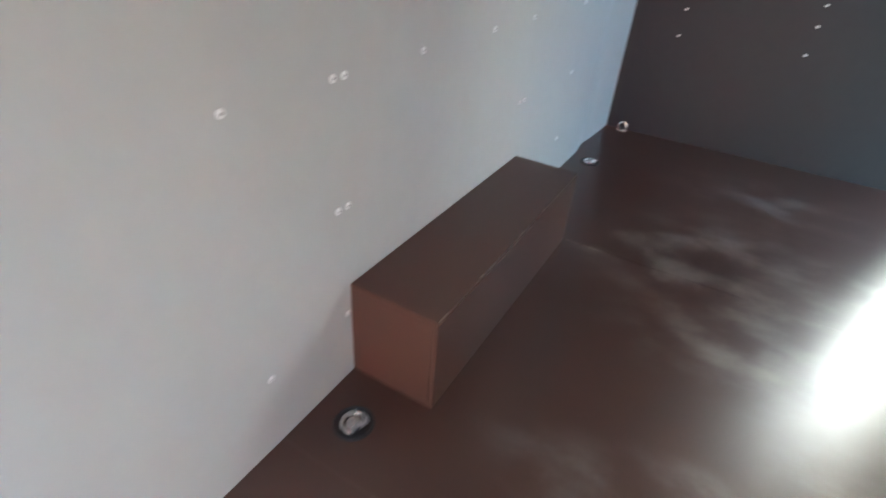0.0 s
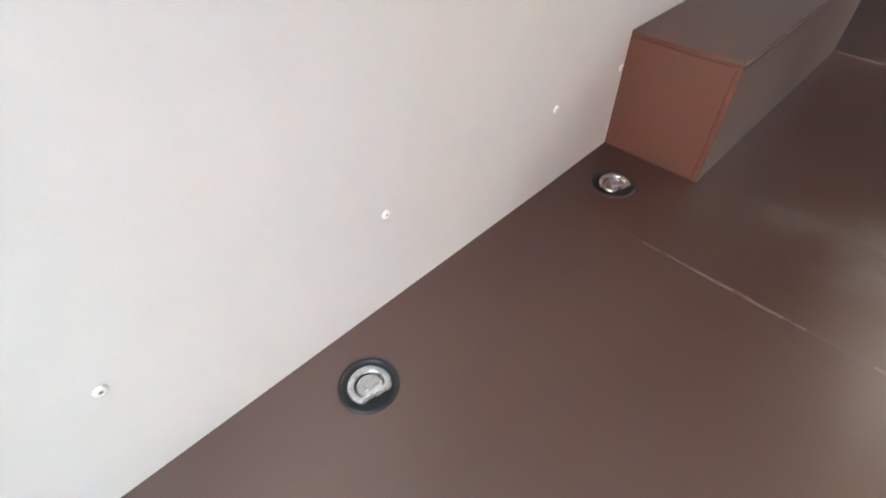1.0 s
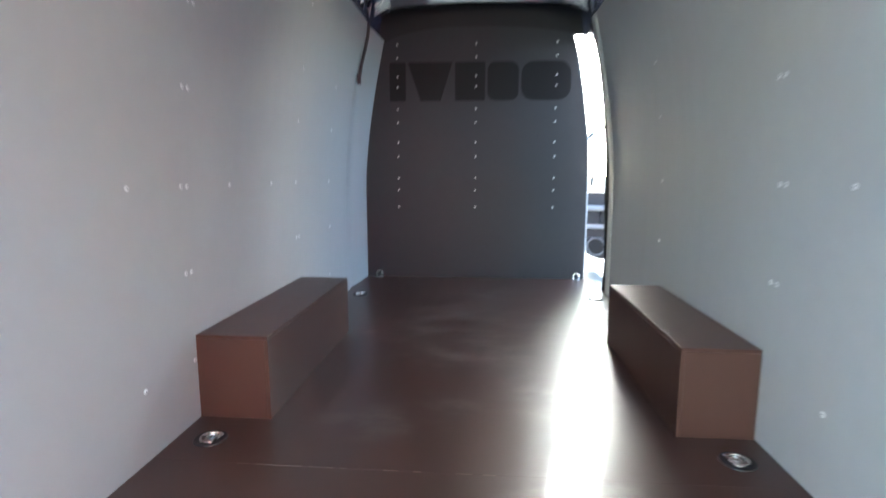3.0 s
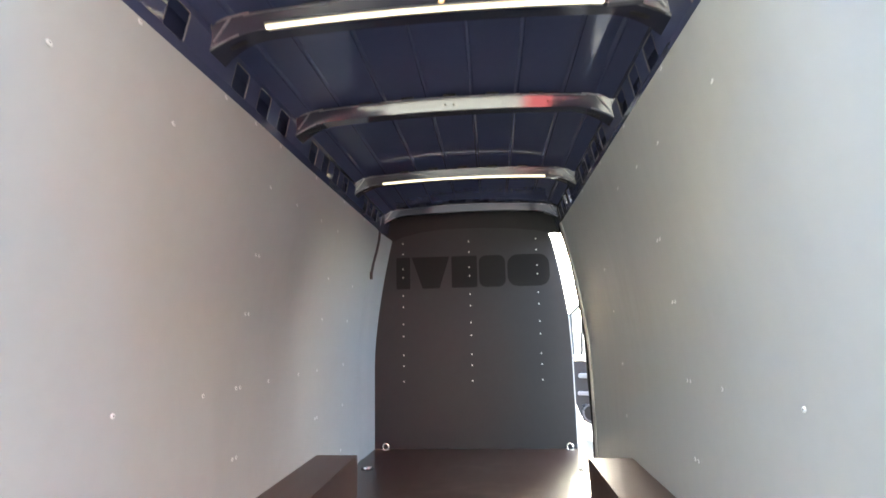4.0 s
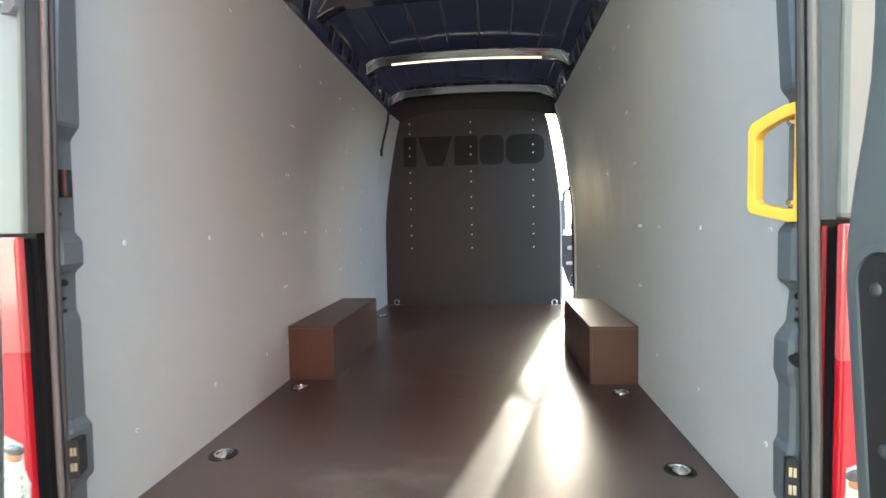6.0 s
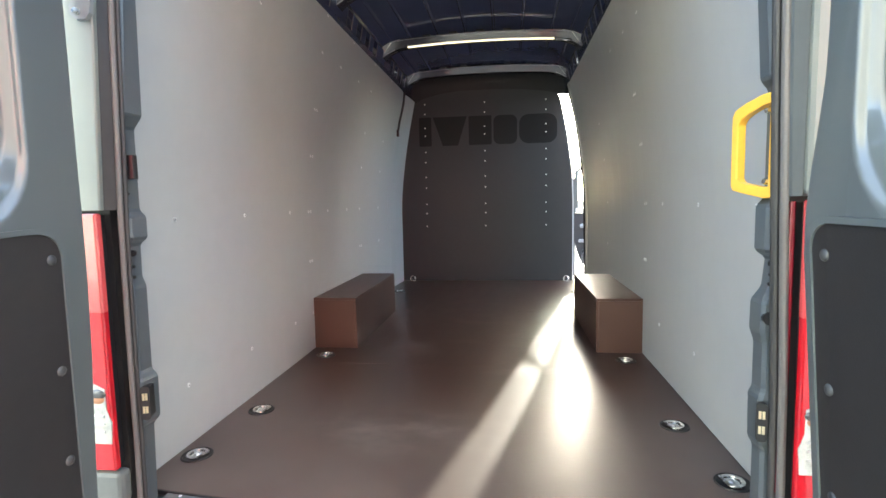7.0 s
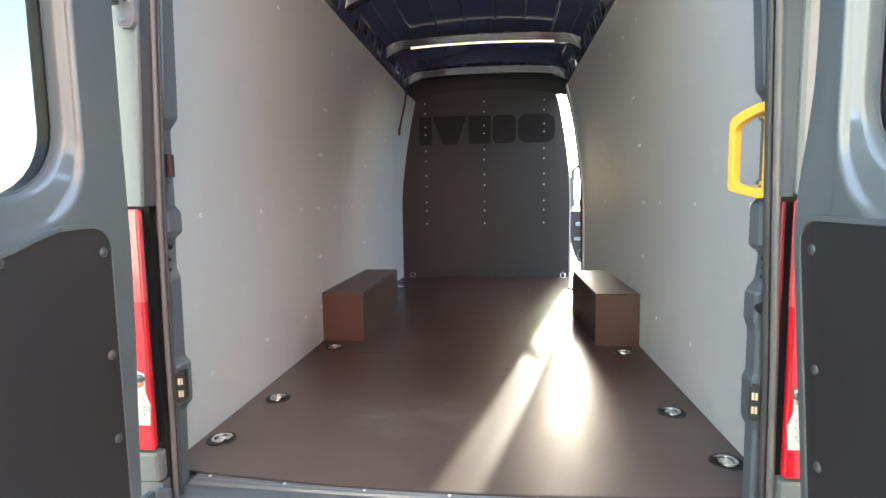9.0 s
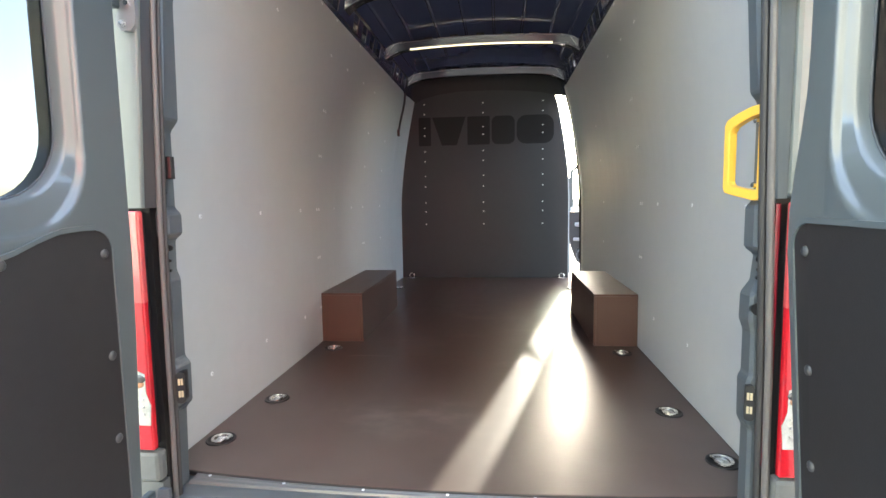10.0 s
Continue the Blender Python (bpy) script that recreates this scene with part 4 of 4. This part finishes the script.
def rear_door(side):
    """An opened rear door; u runs from the hinge edge rearwards, v is the height, d goes outwards."""
    t = thing("rear_door", pose(-0.74 if side < 0 else 0.731, -0.17, -0.10), "opened slate grey rear van door with window and black lining", "van door", "rear doors")

    def to3d(u, v, d):
        lean = 0.075 * max(0.0, 0.72 - v) if side > 0 else 0.0      # this door stands a little askew
        return (side * (d + lean), -u, v + 0.10)
    W, Z0, Z1 = 0.80, -0.12, 1.80
    n = 8

    def dense(pts):
        """More points along the hinge edge of an outline."""
        a, b = pts[2 * n + 1], pts[2 * n + 2]
        return pts[:2 * n + 2] + [(a[0] + (b[0] - a[0]) * q / 24, a[1] + (b[1] - a[1]) * q / 24) for q in range(1, 24)] + pts[2 * n + 2:]

    def hinge_edge(u, v):
        back = float(np.interp(v, (0.72, 0.80, 0.88, 0.97, 1.08, 1.8), (0.012, 0.020, 0.036, 0.056, 0.062, 0.055))) if side > 0 else float(np.interp(v, (0.0, 0.3, 0.45, 0.65, 1.2), (0.020, 0.005, -0.004, -0.011, -0.008)))
        return (u + (back if u < 0.05 else 0.0), v)
    outer = [hinge_edge(u, v) for u, v in dense([(u + W / 2, v + (Z0 + Z1) / 2) for u, v in rounded(W, Z1 - Z0, 0.03, n)])]
    shift = 0.025 if side > 0 else 0.0
    win = dense([(u + 0.425 + shift, v + 1.19) for u, v in rounded(0.615, 0.895, 0.165, n)])
    win2 = dense([(u + 0.425 + shift, v + 1.205) for u, v in rounded(0.580, 0.790, 0.150, n)])
    def dip(u):
        f = min(1.0, max(0.0, (u - 0.17) / 0.20)) if side < 0 else 0.0
        return 0.05 * f * f * (3 - 2 * f)
    low = [(u + W / 2, v + 0.315) for u, v in rounded(0.70, 0.86, 0.05, n)]
    top_edge = [(0.70 - k * 0.05, 0.745) for k in range(1, 13)]
    low = low[:n + 1] + top_edge + low[n + 1:]
    low = [(u + (0.013 if side < 0 and u < 0.11 else 0.0), v - (dip(u) if v > 0.6 else 0.0)) for u, v in low]
    bm = bmesh.new()
    k = len(outer)

    def loop(pts, d, grow=1.0, mid=(0.425, 1.20)):
        return [bm.verts.new(to3d(mid[0] + (u - mid[0]) * grow, mid[1] + (v - mid[1]) * grow, d)) for u, v in pts]

    def between(f, d):
        return [bm.verts.new(to3d(a[0] + (b[0] - a[0]) * f, a[1] + (b[1] - a[1]) * f, d)) for a, b in zip(win, win2)]
    loops = [loop(outer, 0.010)] + [loop(outer, d, g, (0.4, 0.84)) for d, g in ((0.004, 0.994), (0.001, 0.986), (0.0, 0.978), (0.0, 0.966))]
    loops += [loop(win, 0.0, 1.030), loop(win, 0.0, 1.022), loop(win, 0.0015, 1.010), between(0.0, 0.006), between(0.06, 0.011), between(0.14, 0.014), between(0.22, 0.0155), between(0.78, 0.024), between(0.86, 0.027), between(0.93, 0.033), between(1.0, 0.046)]
    loops += [loop(win2, 0.085), loop(outer, 0.085), loops[0]]
    for a, b in zip(loops, loops[1:]):
        for i in range(k):
            j = (i + 1) % k
            bm.faces.new((a[i], a[j], b[j], b[i]))
    part("shell", bm, M_PAINT, t, smooth=True)
    gasket = [(0.425 + (u - 0.425) * 0.993, 1.205 + (v - 1.205) * 0.994) for u, v in win2]
    part("gasket", ring_plate(bmesh.new(), win2, gasket, lambda u, v, d: to3d(u, v, 0.047 + d), 0.01), M_TRIM, t)
    p = part("pane", plate(bmesh.new(), gasket, lambda u, v, d: to3d(u, v, 0.050 + d), 0.004), M_GLASS, t)
    p.visible_shadow = False
    lip = [(W / 2 + (u - W / 2) * 1.03, 0.31 + (v - 0.31) * 1.025) for u, v in low]
    part("lining_lip", ring_plate(bmesh.new(), lip, low, lambda u, v, d: to3d(u, v, -0.007 + d), 0.008), M_PAINT, t)
    lining = part("lining", plate(bmesh.new(), low, lambda u, v, d: to3d(u, v, -0.003 + d), 0.004), M_LINING, t, "black lining board")
    for u, v in ((0.085, 0.690), (0.085, 0.455), (0.085, 0.258), (0.085, 0.0), (0.325, 0.695), (0.56, 0.69), (0.715, 0.69), (0.715, 0.455), (0.715, 0.2)):
        bm = bmesh.new()
        bmesh.ops.create_uvsphere(bm, u_segments=12, v_segments=6, radius=0.011, matrix=Matrix.Translation(to3d(u, v, -0.003)) @ Matrix.Diagonal((0.45, 1, 1, 1)))
        part("clip", bm, M_RIVET, lining, smooth=True)
    return t


M_RIVET = material("grey_plastic_clip", (0.05, 0.05, 0.05), 0.45)
rear_door(-1)
rear_door(1)

# sill: painted flange with screws, stepped threshold, strikers
bm = bmesh.new()
sec = [(-0.004, -0.013), (-0.034, -0.017), (-0.044, -0.024), (-0.052, -0.050), (-0.105, -0.056), (-0.118, -0.07), (-0.12, -0.20), (0.045, -0.20), (0.045, -0.013)]
sweep(bm, [(-0.80, 0, 0), (0.80, 0, 0)], lambda i: [(0, a, b) for a, b in sec])
sill = tagged(part("threshold", bm, M_PAINT), "slate grey painted stepped threshold of the rear doorway", "threshold", kind="structure")


def trim_front(x):
    return 0.003 + 0.015 * (x / 0.73) ** 2


def trim_section(i):
    e, q = rear_edge(SILL_X[i]), trim_front(SILL_X[i])
    m = q + 0.45 * (e - q)
    return [(0, a, b) for a, b in ((e + 0.012, -0.0045), (e - 0.006, -0.0050), (m + 0.002, -0.0055), (m, -0.0042), (m - 0.002, -0.0060), (q + 0.003, -0.0065), (q + 0.001, -0.0050), (q - 0.002, -0.0068), (q - 0.004, -0.0135), (e + 0.012, -0.0135))]


SILL_X = [float(x) for x in np.linspace(-0.757, 0.757, 25)]
trim = part("sill_trim", sweep(bmesh.new(), [(x, 0, 0) for x in SILL_X], trim_section), M_SILL, sill, "ridged grey sill trim")
for k in range(7):
    x = -0.711 + k * 0.2375
    screw(trim, pose(x, rear_edge(x) - 0.0105, -0.0052), SILL_SCREW)
for x in (-0.6425, 0.6425):
    slot = [(u * 0.55 + x, v - 0.021) for u, v in rounded(0.030, 0.030, 0.0149)]
    part("slot", plate(bmesh.new(), slot, lambda u, v, d: (u, v, -0.0135 - d + 0.133 * (v + 0.004)), 0.003), M_BLACK, sill)
for x in (-0.66, 0.66):
    t = thing("striker", pose(x, -0.055, -0.048), "zinc plated lock striker on the threshold", "striker", "lock strikers")
    part("loop", tube(bmesh.new(), [(-0.018, 0, 0), (-0.018, 0, 0.028), (0.018, 0, 0.028), (0.018, 0, 0)], 0.005, 8), M_CHROME, t)
    part("plate", boxed(-0.03, 0.03, -0.015, 0.015, -0.004, 0.003, 0.001), M_CHROME, t)


# ---- yellow grab handle on the right pillar ----
t = thing("grab_handle", pose(0.766, -0.034, 0.79), "yellow plastic grab handle bolted to the rear pillar", "grab handle")
way = Vector((-0.037, 0.130, 0)).normalized()
side_way = Vector((way.y, -way.x, 0))


def handle_point(s, z, d):
    return way * s + side_way * (d - 0.011) + Vector((0, 0, z))


outer = [(0.0, 0.0), (0.034, -0.004), (0.100, 0.008), (0.130, 0.015), (0.137, 0.026), (0.137, 0.184), (0.128, 0.198), (0.095, 0.209), (0.048, 0.219), (0.0, 0.220)]
inner = [(0.024, 0.022), (0.036, 0.020), (0.090, 0.029), (0.110, 0.034), (0.117, 0.042), (0.117, 0.164), (0.108, 0.176), (0.085, 0.185), (0.046, 0.195), (0.024, 0.197)]
bm = ring_plate(bmesh.new(), outer, inner, handle_point, 0.022)
bmesh.ops.bevel(bm, geom=list(bm.edges), offset=0.0025, segments=2, affect="EDGES", profile=0.5)
part("grip", bm, M_YELLOW, t)
for z in (0.033, 0.182):
    m = Matrix.Translation(way * 0.030 + Vector((0, 0, z))) @ (-side_way).to_track_quat("Z", "Y").to_matrix().to_4x4() @ Matrix.Translation((0, 0, 0.011))
    part("bolt", cylinder(bmesh.new(), m, 0.008, 0.006, 0.010, 6), M_CHROME, t)
